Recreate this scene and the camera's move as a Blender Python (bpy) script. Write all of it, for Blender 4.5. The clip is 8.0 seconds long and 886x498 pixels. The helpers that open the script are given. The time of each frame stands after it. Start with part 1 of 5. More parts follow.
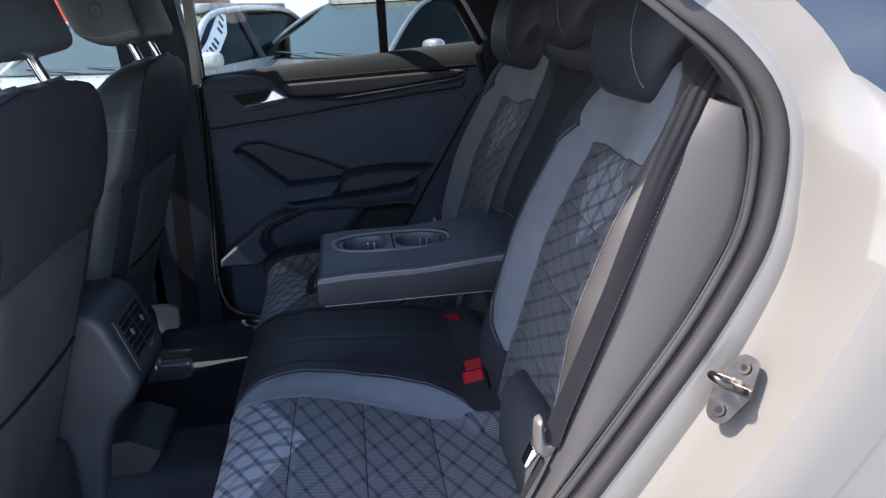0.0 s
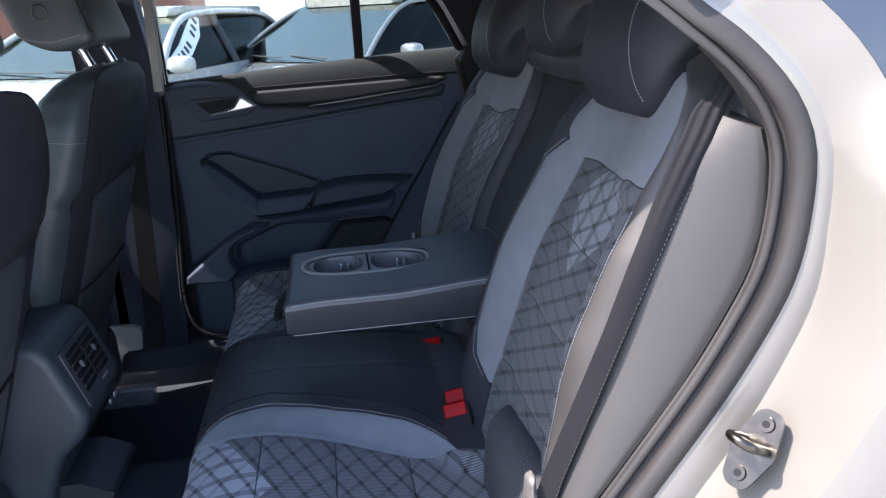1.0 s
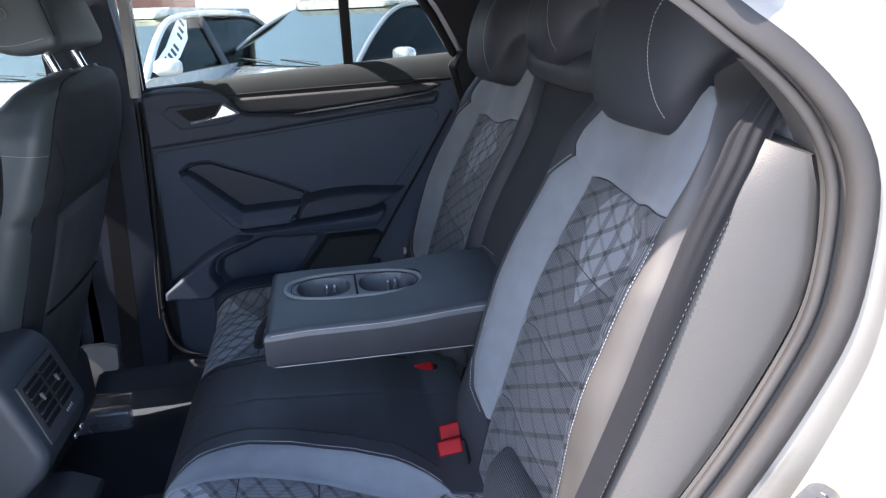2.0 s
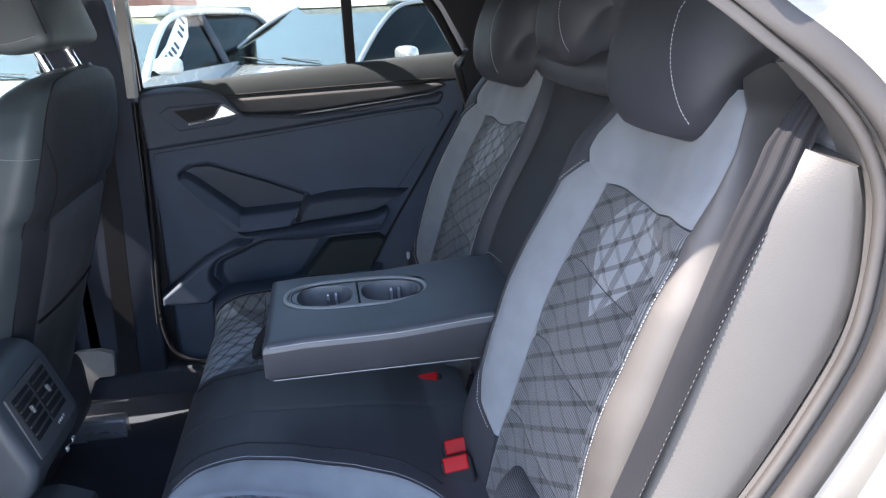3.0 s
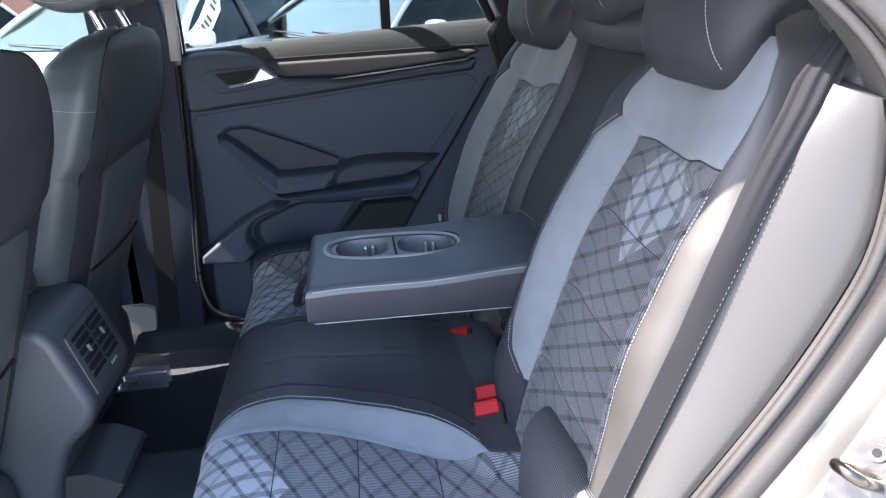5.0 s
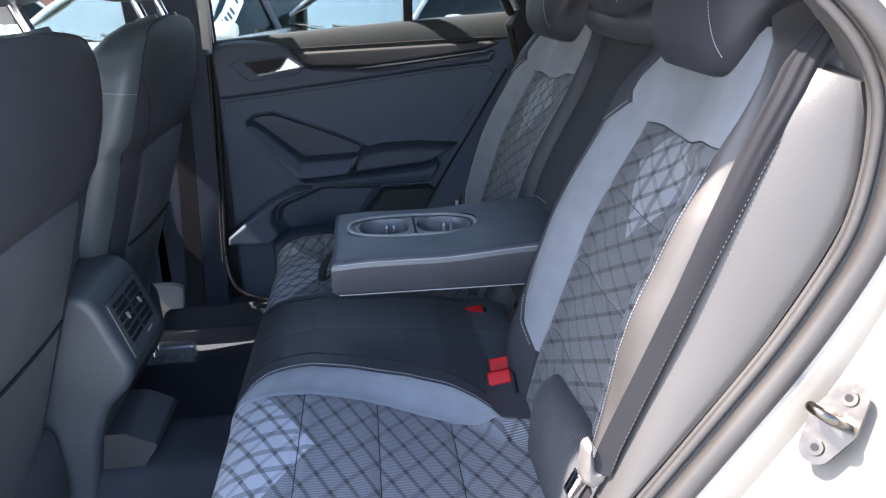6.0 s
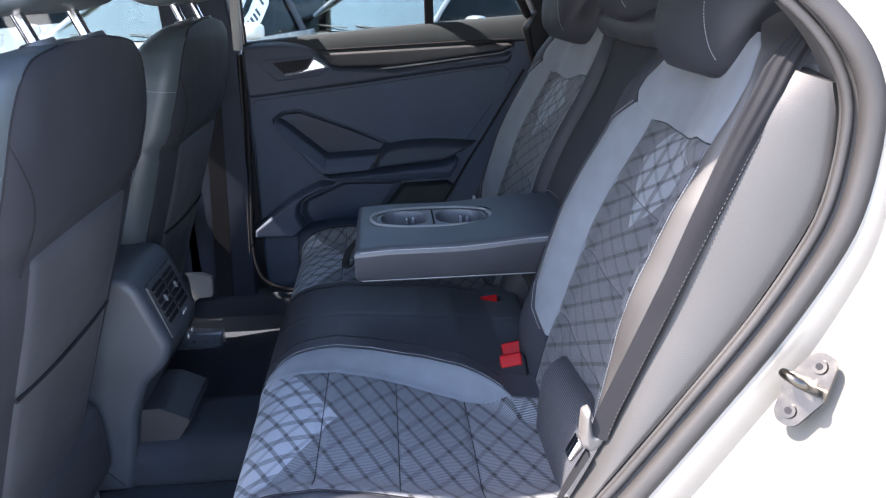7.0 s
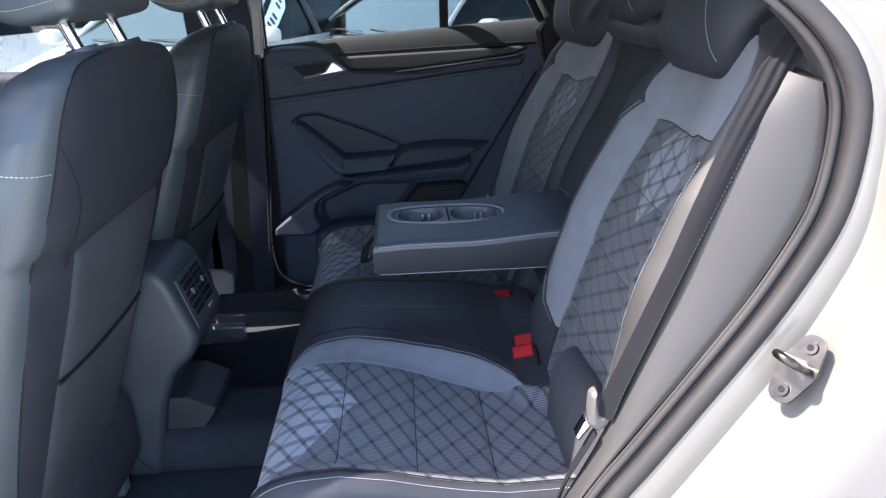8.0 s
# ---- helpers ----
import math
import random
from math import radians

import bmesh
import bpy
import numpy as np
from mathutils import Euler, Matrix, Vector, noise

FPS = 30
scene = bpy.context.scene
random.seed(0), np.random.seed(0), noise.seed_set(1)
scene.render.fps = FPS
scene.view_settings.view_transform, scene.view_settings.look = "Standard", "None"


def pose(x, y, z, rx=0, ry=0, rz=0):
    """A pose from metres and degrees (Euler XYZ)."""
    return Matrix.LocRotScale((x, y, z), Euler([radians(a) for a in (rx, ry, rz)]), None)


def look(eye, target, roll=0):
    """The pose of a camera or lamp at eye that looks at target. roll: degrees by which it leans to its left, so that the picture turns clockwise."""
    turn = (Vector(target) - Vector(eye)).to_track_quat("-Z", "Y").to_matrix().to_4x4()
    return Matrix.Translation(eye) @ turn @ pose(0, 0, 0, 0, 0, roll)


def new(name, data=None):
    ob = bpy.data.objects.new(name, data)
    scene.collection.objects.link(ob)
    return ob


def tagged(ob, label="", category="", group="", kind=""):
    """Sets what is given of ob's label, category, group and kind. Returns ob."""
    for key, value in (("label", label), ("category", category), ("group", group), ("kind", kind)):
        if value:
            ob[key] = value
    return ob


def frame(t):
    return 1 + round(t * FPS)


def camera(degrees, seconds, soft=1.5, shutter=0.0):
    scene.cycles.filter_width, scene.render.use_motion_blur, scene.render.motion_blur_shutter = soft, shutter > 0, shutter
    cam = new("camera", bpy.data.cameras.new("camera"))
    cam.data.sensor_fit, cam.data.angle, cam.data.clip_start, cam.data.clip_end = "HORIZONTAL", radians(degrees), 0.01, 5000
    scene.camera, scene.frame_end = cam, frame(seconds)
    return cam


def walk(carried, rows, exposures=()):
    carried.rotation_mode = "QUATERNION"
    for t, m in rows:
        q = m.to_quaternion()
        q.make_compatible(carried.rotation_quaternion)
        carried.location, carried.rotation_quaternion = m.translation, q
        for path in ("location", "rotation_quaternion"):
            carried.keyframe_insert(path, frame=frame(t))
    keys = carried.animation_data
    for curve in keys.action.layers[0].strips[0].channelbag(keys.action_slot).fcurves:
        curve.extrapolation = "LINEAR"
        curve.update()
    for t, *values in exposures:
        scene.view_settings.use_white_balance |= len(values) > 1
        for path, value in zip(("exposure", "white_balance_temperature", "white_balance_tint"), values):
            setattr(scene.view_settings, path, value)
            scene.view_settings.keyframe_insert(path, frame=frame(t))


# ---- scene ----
cam = camera(65.7, 8.0, soft=1.25)
PATH = [
    (0, (0.011, -1.385, 1.326), (0.251, 0.488, 0.668), -2.6),
    (0.5, (0.02, -1.332, 1.326), (0.288, 0.538, 0.671), -2.5),
    (1, (0.028, -1.281, 1.326), (0.327, 0.587, 0.675), -2.3),
    (1.5, (0.04, -1.228, 1.327), (0.362, 0.638, 0.684), -2.0),
    (3, (0.042, -1.132, 1.327), (0.362, 0.733, 0.681), -1.8),
    (3.5, (0.033, -1.133, 1.316), (0.334, 0.732, 0.659), -1.8),
    (4, (0.03, -1.142, 1.307), (0.312, 0.72, 0.633), -1.8),
    (4.5, (0.024, -1.159, 1.302), (0.288, 0.7, 0.613), -1.8),
    (5.8, (0.0, -1.242, 1.295), (0.215, 0.616, 0.588), -1.2),
    (6, (-0.002, -1.259, 1.294), (0.203, 0.6, 0.586), -1.1),
    (6.5, (-0.003, -1.3, 1.301), (0.174, 0.561, 0.593), -1.0),
    (7, (-0.005, -1.339, 1.303), (0.144, 0.526, 0.597), -1.1),
    (7.5, (-0.008, -1.368, 1.306), (0.117, 0.5, 0.604), -1.2),
    (8, (-0.012, -1.394, 1.309), (0.098, 0.476, 0.61), -1.5),
]
walk(cam, [(t, look(eye, target, roll)) for t, eye, target, roll in PATH],
     [(0, 2.38, 6600, 18), (0.5, 2.52, 6600, 18), (1.0, 2.76, 6600, 18), (1.5, 3.02, 6650, 17), (3.0, 3.60, 6900, 16), (3.5, 3.72, 6900, 16), (4.5, 3.87, 6900, 16), (6.0, 3.62, 6900, 16), (6.5, 3.52, 6700, 17), (7.2, 3.32, 6700, 17), (8.0, 3.05, 6700, 17)])
import collections

# ---- light ----
SUN = Vector((-0.74, -0.065, 1.0)).normalized()
world = bpy.data.worlds.new("sky")
scene.world = world
world.use_nodes = True
wn = world.node_tree
sky = wn.nodes.new("ShaderNodeTexSky")
sky.sky_type, sky.sun_disc = "NISHITA", False
sky.sun_elevation = math.asin(SUN.z)
sky.sun_rotation = math.atan2(SUN.x, SUN.y)
wn.links.new(sky.outputs[0], wn.nodes["Background"].inputs[0])
wn.nodes["Background"].inputs[1].default_value = 0.15
sun_data = bpy.data.lights.new("sun", "SUN")
sun_data.energy, sun_data.angle, sun_data.color = 2.8, radians(0.6), (1.0, 0.94, 0.86)
sun = new("sun", sun_data)
sun.matrix_world = Matrix.Translation((0, -3, 6)) @ SUN.to_track_quat("Z", "Y").to_matrix().to_4x4()


# ---- materials ----
def material(name, colour, rough=0.5, metal=0.0, grain=0.0, grain_scale=300.0, stain=0.15, stain_scale=9.0,
             coat=0.0, sheen=0.0, spec=0.5, alpha_trans=0.0, cells=False):
    m = bpy.data.materials.new(name)
    m.use_nodes = True
    nt = m.node_tree
    b = nt.nodes["Principled BSDF"]
    b.inputs["Metallic"].default_value = metal
    b.inputs["Coat Weight"].default_value = coat
    b.inputs["Coat Roughness"].default_value = 0.06
    b.inputs["Sheen Weight"].default_value = sheen
    b.inputs["Specular IOR Level"].default_value = spec
    b.inputs["Transmission Weight"].default_value = alpha_trans
    tc = nt.nodes.new("ShaderNodeTexCoord")
    big = nt.nodes.new("ShaderNodeTexNoise")
    big.inputs["Scale"].default_value, big.inputs["Detail"].default_value = stain_scale, 5.0
    nt.links.new(tc.outputs["Object"], big.inputs["Vector"])
    ramp = nt.nodes.new("ShaderNodeMapRange")
    ramp.inputs["From Min"].default_value, ramp.inputs["From Max"].default_value = 0.3, 0.7
    ramp.inputs["To Min"].default_value, ramp.inputs["To Max"].default_value = 1 - stain, 1 + stain
    nt.links.new(big.outputs["Fac"], ramp.inputs["Value"])
    mul = nt.nodes.new("ShaderNodeVectorMath")
    mul.operation = "SCALE"
    mul.inputs[0].default_value = colour
    nt.links.new(ramp.outputs[0], mul.inputs["Scale"])
    nt.links.new(mul.outputs[0], b.inputs["Base Color"])
    rr = nt.nodes.new("ShaderNodeMapRange")
    rr.inputs["From Min"].default_value, rr.inputs["From Max"].default_value = 0.3, 0.7
    rr.inputs["To Min"].default_value, rr.inputs["To Max"].default_value = max(rough - 0.06, 0.02), min(rough + 0.06, 1)
    nt.links.new(big.outputs["Fac"], rr.inputs["Value"])
    nt.links.new(rr.outputs[0], b.inputs["Roughness"])
    if grain:
        if cells:
            g = nt.nodes.new("ShaderNodeTexVoronoi")
            g.inputs["Scale"].default_value = grain_scale
            out = g.outputs["Distance"]
        else:
            g = nt.nodes.new("ShaderNodeTexNoise")
            g.inputs["Scale"].default_value, g.inputs["Detail"].default_value = grain_scale, 3.0
            out = g.outputs["Fac"]
        nt.links.new(tc.outputs["Object"], g.inputs["Vector"])
        bump = nt.nodes.new("ShaderNodeBump")
        bump.inputs["Strength"].default_value, bump.inputs["Distance"].default_value = grain, 0.002
        nt.links.new(out, bump.inputs["Height"])
        nt.links.new(bump.outputs[0], b.inputs["Normal"])
    return m


def quilt_material(name, stripe_axis, origin, along_bold, along_faint, field_at, field_slope, gain=1.0, pale=0.2):
    """Woven seat cloth: crossing dark bands with knots where they meet, fine ribs, and a paler angular field. UVs are in metres."""
    m = bpy.data.materials.new(name)
    m.use_nodes = True
    nt = m.node_tree
    b = nt.nodes["Principled BSDF"]
    b.inputs["Roughness"].default_value = 0.85
    b.inputs["Sheen Weight"].default_value = 0.10
    b.inputs["Specular IOR Level"].default_value = 0.3
    uv = nt.nodes.new("ShaderNodeUVMap")
    sep = nt.nodes.new("ShaderNodeSeparateXYZ")
    nt.links.new(uv.outputs[0], sep.inputs[0])

    def op(kind, a, c=None, d=None):
        n = nt.nodes.new("ShaderNodeMath")
        n.operation = kind
        for i, s in enumerate((a, c, d)):
            if s is None:
                continue
            if isinstance(s, (int, float)):
                n.inputs[i].default_value = s
            else:
                nt.links.new(s, n.inputs[i])
        return n.outputs[0]

    u, v = sep.outputs[0], sep.outputs[1]
    (ex, ey), (fx, fy) = along_bold, along_faint
    det = fx * ey - ex * fy

    def band(cu, cv, half, soft):
        w = op("ADD", op("MULTIPLY", op("SUBTRACT", u, origin[0]), cu), op("MULTIPLY", op("SUBTRACT", v, origin[1]), cv))
        f = op("ABSOLUTE", op("SUBTRACT", op("FRACT", op("ADD", w, 100.5)), 0.5))
        return op("SUBTRACT", 1.0, op("MINIMUM", op("MULTIPLY", op("MAXIMUM", op("SUBTRACT", f, half), 0.0), soft), 1.0))

    # the bold bands are numbered along the faint ones, and the other way round
    bold = band(ey / det, -ex / det, 0.085, 30.0)
    faint = band(-fy / det, fx / det, 0.075, 24.0)
    knot = op("MULTIPLY", bold, faint)
    along = u if stripe_axis == "u" else v
    rib = op("MULTIPLY", op("ADD", op("SINE", op("MULTIPLY", along, 2 * math.pi / 0.0034)), 1.0), 0.5)
    # paler angular field, crossed by a few groups of ribs
    du = op("ABSOLUTE", op("SUBTRACT", u, field_at[0])) if stripe_axis == "u" else op("MAXIMUM", op("SUBTRACT", u, field_at[0]), -1.0)
    dv = op("ABSOLUTE", op("SUBTRACT", v, field_at[1]))
    field = op("LESS_THAN", op("ADD", du, op("MULTIPLY", dv, field_slope)), field_at[2])
    group = op("LESS_THAN", op("FRACT", op("DIVIDE", op("ADD", along, 10.011), 0.043)), 0.28)
    field = op("MULTIPLY", field, op("SUBTRACT", 1.0, op("MULTIPLY", group, 0.75)))
    noise_n = nt.nodes.new("ShaderNodeTexNoise")
    noise_n.inputs["Scale"].default_value, noise_n.inputs["Detail"].default_value = 900.0, 2.0
    tc = nt.nodes.new("ShaderNodeTexCoord")
    nt.links.new(tc.outputs["Object"], noise_n.inputs["Vector"])
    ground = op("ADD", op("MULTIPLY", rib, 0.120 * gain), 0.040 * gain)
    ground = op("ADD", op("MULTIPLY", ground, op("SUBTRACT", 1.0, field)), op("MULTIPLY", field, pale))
    shade = op("MULTIPLY", ground, op("SUBTRACT", 1.0, op("MULTIPLY", bold, 0.50)))
    shade = op("MULTIPLY", shade, op("SUBTRACT", 1.0, op("MULTIPLY", faint, 0.28)))
    shade = op("MULTIPLY", shade, op("SUBTRACT", 1.0, op("MULTIPLY", knot, 0.50)))
    shade = op("MULTIPLY", shade, op("ADD", 0.75, op("MULTIPLY", noise_n.outputs["Fac"], 0.5)))
    col = nt.nodes.new("ShaderNodeVectorMath")
    col.operation = "SCALE"
    col.inputs[0].default_value = (0.90, 0.97, 1.07)
    nt.links.new(shade, col.inputs["Scale"])
    nt.links.new(col.outputs[0], b.inputs["Base Color"])
    bump = nt.nodes.new("ShaderNodeBump")
    bump.inputs["Strength"].default_value, bump.inputs["Distance"].default_value = 0.5, 0.0012
    nt.links.new(op("SUBTRACT", rib, op("MULTIPLY", op("MAXIMUM", bold, faint), 0.9)), bump.inputs["Height"])
    nt.links.new(bump.outputs[0], b.inputs["Normal"])
    return m


def glass_material(name, tint, ior=1.45, rough=0.0, gloss=(1.0, 1.0, 1.0)):
    m = bpy.data.materials.new(name)
    m.use_nodes = True
    nt = m.node_tree
    nt.nodes.remove(nt.nodes["Principled BSDF"])
    out = nt.nodes["Material Output"]
    tr = nt.nodes.new("ShaderNodeBsdfTransparent")
    tr.inputs[0].default_value = (*tint, 1)
    gl = nt.nodes.new("ShaderNodeBsdfGlossy")
    gl.inputs["Roughness"].default_value = rough
    gl.inputs["Color"].default_value = (*gloss, 1)
    fr = nt.nodes.new("ShaderNodeFresnel")
    fr.inputs[0].default_value = ior
    mix = nt.nodes.new("ShaderNodeMixShader")
    nt.links.new(fr.outputs[0], mix.inputs[0])
    nt.links.new(tr.outputs[0], mix.inputs[1])
    nt.links.new(gl.outputs[0], mix.inputs[2])
    nt.links.new(mix.outputs[0], out.inputs[0])
    return m


def rib_material(name, colour, period, low=0.5, high=1.9, relief=0.9):
    """Cloth with fine lengthwise ribs; UVs in metres."""
    m = material(name, colour, 0.85)
    nt = m.node_tree
    b = nt.nodes["Principled BSDF"]
    uv = nt.nodes.new("ShaderNodeUVMap")
    wave = nt.nodes.new("ShaderNodeTexWave")
    wave.bands_direction = "Y"
    wave.inputs["Scale"].default_value = 0.314 / period
    nt.links.new(uv.outputs[0], wave.inputs["Vector"])
    bump = nt.nodes.new("ShaderNodeBump")
    bump.inputs["Strength"].default_value, bump.inputs["Distance"].default_value = relief, 0.0015
    nt.links.new(wave.outputs["Fac"], bump.inputs["Height"])
    nt.links.new(bump.outputs[0], b.inputs["Normal"])
    mixn = nt.nodes.new("ShaderNodeMix")
    mixn.data_type = "RGBA"
    mixn.inputs["A"].default_value = (colour[0] * low, colour[1] * low, colour[2] * low, 1)
    mixn.inputs["B"].default_value = (colour[0] * high, colour[1] * high, colour[2] * high, 1)
    nt.links.new(wave.outputs["Fac"], mixn.inputs["Factor"])
    nt.links.new(mixn.outputs["Result"], b.inputs["Base Color"])
    return m


LEATHER = material("black_leatherette", (0.034, 0.036, 0.042), 0.46, spec=0.40, grain=0.10, grain_scale=1100, cells=True, stain=0.12, stain_scale=14)
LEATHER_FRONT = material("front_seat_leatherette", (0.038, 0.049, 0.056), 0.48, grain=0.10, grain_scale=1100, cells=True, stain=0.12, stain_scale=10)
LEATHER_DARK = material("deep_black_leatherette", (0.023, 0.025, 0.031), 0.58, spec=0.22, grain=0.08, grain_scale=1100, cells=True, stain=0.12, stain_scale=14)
LEATHER_FLANK = material("warm_black_leatherette", (0.034, 0.0325, 0.0325), 0.52, grain=0.08, grain_scale=1100, cells=True)
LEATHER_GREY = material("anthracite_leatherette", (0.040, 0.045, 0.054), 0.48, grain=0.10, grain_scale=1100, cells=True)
SUEDE = material("grey_microsuede", (0.122, 0.134, 0.150), 0.92, grain=0.3, grain_scale=900, stain=0.10, stain_scale=22, sheen=0.12, spec=0.2)
# one cloth twice: the backrest's shade is put in by a lower gain
QUILT_SHADED = quilt_material("quilted_cloth_shaded", "u", (0.012, 0.350), (0.0295, -0.0165), (0.0360, 0.0165), (-0.015, 0.352, 0.088), 1.0, 0.68, 0.17)
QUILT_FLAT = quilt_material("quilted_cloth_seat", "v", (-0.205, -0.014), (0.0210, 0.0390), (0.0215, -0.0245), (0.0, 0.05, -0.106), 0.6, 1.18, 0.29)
RIBBED = material("ribbed_black_cloth", (0.013, 0.014, 0.018), 0.85, grain=0.5, grain_scale=700)
RIBS = rib_material("fine_ribbed_cloth", (0.034, 0.037, 0.044), 0.0027)
PLASTIC = material("grained_dark_plastic", (0.085, 0.090, 0.100), 0.5, grain=0.15, grain_scale=1000, cells=True)
PLASTIC_SMOOTH = material("smooth_dark_plastic", (0.045, 0.048, 0.055), 0.38)
PLASTIC_TRIM = material("grained_grey_trim", (0.0300, 0.0292, 0.0286), 0.54, spec=0.34, grain=0.08, grain_scale=720, cells=True, stain=0.06)
PLASTIC_PALE = material("pale_grey_pillar_trim", (0.17, 0.17, 0.165), 0.6, grain=0.2, grain_scale=500)
PLASTIC_BLACK = material("black_plastic", (0.028, 0.029, 0.033), 0.45)
BLACK = material("matt_black", (0.010, 0.010, 0.012), 0.7, spec=0.15)
GLOSS_BLACK = material("gloss_black", (0.008, 0.009, 0.012), 0.08, coat=1.0, stain=0.0)
CARPET = material("black_carpet", (0.019, 0.024, 0.034), 0.95, grain=1.0, grain_scale=900, stain=0.3)
RUBBER = material("dark_rubber", (0.023, 0.0215, 0.021), 0.55, spec=0.30, grain=0.1, grain_scale=300)
CHROME = material("bright_chrome", (0.75, 0.75, 0.77), 0.10, metal=1.0, stain=0.03)
SATIN = material("satin_silver", (0.55, 0.56, 0.60), 0.28, metal=0.8, stain=0.04)
STEEL = material("zinc_steel", (0.068, 0.063, 0.055), 0.24, metal=1.0, stain=0.15, stain_scale=60)
RED = material("red_plastic", (0.25, 0.005, 0.007), 0.45, spec=0.12, stain=0.08)
WEBBING = rib_material("black_belt_webbing", (0.0046, 0.0048, 0.0066), 0.0032, 0.86, 1.16, 0.12)
WEBBING.node_tree.nodes["Principled BSDF"].inputs["Specular IOR Level"].default_value = 0.28
WEBBING.node_tree.nodes["Principled BSDF"].inputs["Roughness"].default_value = 0.42
WEBBING_EDGE = material("grey_belt_selvedge", (0.060, 0.058, 0.060), 0.9, spec=0.1)
THREAD = material("pale_grey_thread", (0.32, 0.33, 0.345), 0.8)
PAINT = material("warm_white_metallic_paint", (0.116, 0.111, 0.099), 0.34, coat=0.45, stain=0.03, stain_scale=3)
HEADLINER = material("dark_headliner", (0.040, 0.042, 0.048), 0.95, grain=0.3, grain_scale=900)
GLASS = glass_material("clear_glass", (0.93, 0.97, 0.96))
TINT = glass_material("tinted_glass", (0.26, 0.30, 0.29), 1.36, 0.0, (0.30, 0.33, 0.31))
WINDOW = glass_material("green_tinted_window", (0.75, 0.80, 0.775))
SCREEN = glass_material("reflecting_windscreen_glass", (0.74, 0.82, 0.79), 2.9, 0.0, (0.88, 0.92, 0.76))
RIM = material("mid_grey_plastic_rim", (0.17, 0.175, 0.18), 0.42)


# ---- mesh helpers ----
def link_mesh(name, verts, faces, mat, parent=None, label="", smooth=True, uvs=None):
    me = bpy.data.meshes.new(name)
    me.from_pydata([tuple(v) for v in verts], [], faces)
    if uvs is not None:
        layer = me.uv_layers.new(name="UVMap")
        for loop in me.loops:
            layer.data[loop.index].uv = uvs[loop.vertex_index]
    bm = bmesh.new()
    bm.from_mesh(me)
    bmesh.ops.recalc_face_normals(bm, faces=bm.faces)
    bm.to_mesh(me)
    bm.free()
    if smooth:
        me.polygons.foreach_set("use_smooth", [True] * len(me.polygons))
        me.set_sharp_from_angle(angle=radians(40))
    me.materials.append(mat)
    ob = new(name, me)
    if parent:
        ob.parent = parent
    if label:
        tagged(ob, label)
    return ob


def part(name, bm, mat, parent, label="", smooth=True):
    verts = [v.co.copy() for v in bm.verts]
    bm.verts.index_update()
    faces = [[v.index for v in f.verts] for f in bm.faces]
    bm.free()
    return link_mesh(name, verts, faces, mat, parent, label, smooth)


def thing(name, label, category, group="", kind=""):
    return tagged(new(name), label, category, group, kind)


def skin(name, f, nu, nv, mat, parent, thick=(0.012, 0, 0), label="", uv=None, puff=0.0, size=(0.2, 0.4), depth=(-1, 0, 0)):
    """A closed padded panel: the sheet f(u, v), its edges rolled in by puff, and a back set off by thick."""
    verts, uvs = [], []
    d, tv = Vector(depth).normalized(), Vector(thick)
    for j in range(nv + 1):
        for i in range(nu + 1):
            a, c = i / nu, j / nv
            p = Vector(f(a, c))
            if puff:
                e = min(min(a, 1 - a) * size[0], min(c, 1 - c) * size[1])
                p = p - d * puff * math.exp(-(e / 0.006) ** 2)
            verts.append(p)
            uvs.append(uv(a, c) if uv else (a * size[0], c * size[1]))
    n = len(verts)
    verts += [p + tv for p in verts]
    uvs += uvs
    w = nu + 1
    faces = []
    for j in range(nv):
        for i in range(nu):
            k = j * w + i
            faces.append((k, k + 1, k + 1 + w, k + w))
            faces.append((n + k, n + k + w, n + k + 1 + w, n + k + 1))
    edge = [i for i in range(w)] + [j * w + nu for j in range(1, nv + 1)]
    edge += [nv * w + i for i in range(nu - 1, -1, -1)] + [j * w for j in range(nv - 1, 0, -1)]
    for a, c in zip(edge, edge[1:] + edge[:1]):
        faces.append((a, c, n + c, n + a))
    return link_mesh(name, verts, faces, mat, parent, label, True, uvs)


def smooth_line(pts, n):
    """Points spread evenly on a smooth line through pts."""
    p = [Vector(q) for q in pts]
    p = [2 * p[0] - p[1]] + p + [2 * p[-1] - p[-2]]
    dense = []
    for i in range(1, len(p) - 2):
        for k in range(24):
            t = k / 24
            a, c, d, e = p[i - 1], p[i], p[i + 1], p[i + 2]
            dense.append(0.5 * (2 * c + (d - a) * t + (2 * a - 5 * c + 4 * d - e) * t * t + (3 * c - a - 3 * d + e) * t ** 3))
    dense.append(p[-2])
    run = [0.0]
    for a, c in zip(dense, dense[1:]):
        run.append(run[-1] + (c - a).length)
    out = []
    for k in range(n):
        s = run[-1] * k / (n - 1)
        i = min(max(int(np.searchsorted(run, s)) - 1, 0), len(dense) - 2)
        f = (s - run[i]) / max(run[i + 1] - run[i], 1e-9)
        out.append(dense[i].lerp(dense[i + 1], f))
    return out


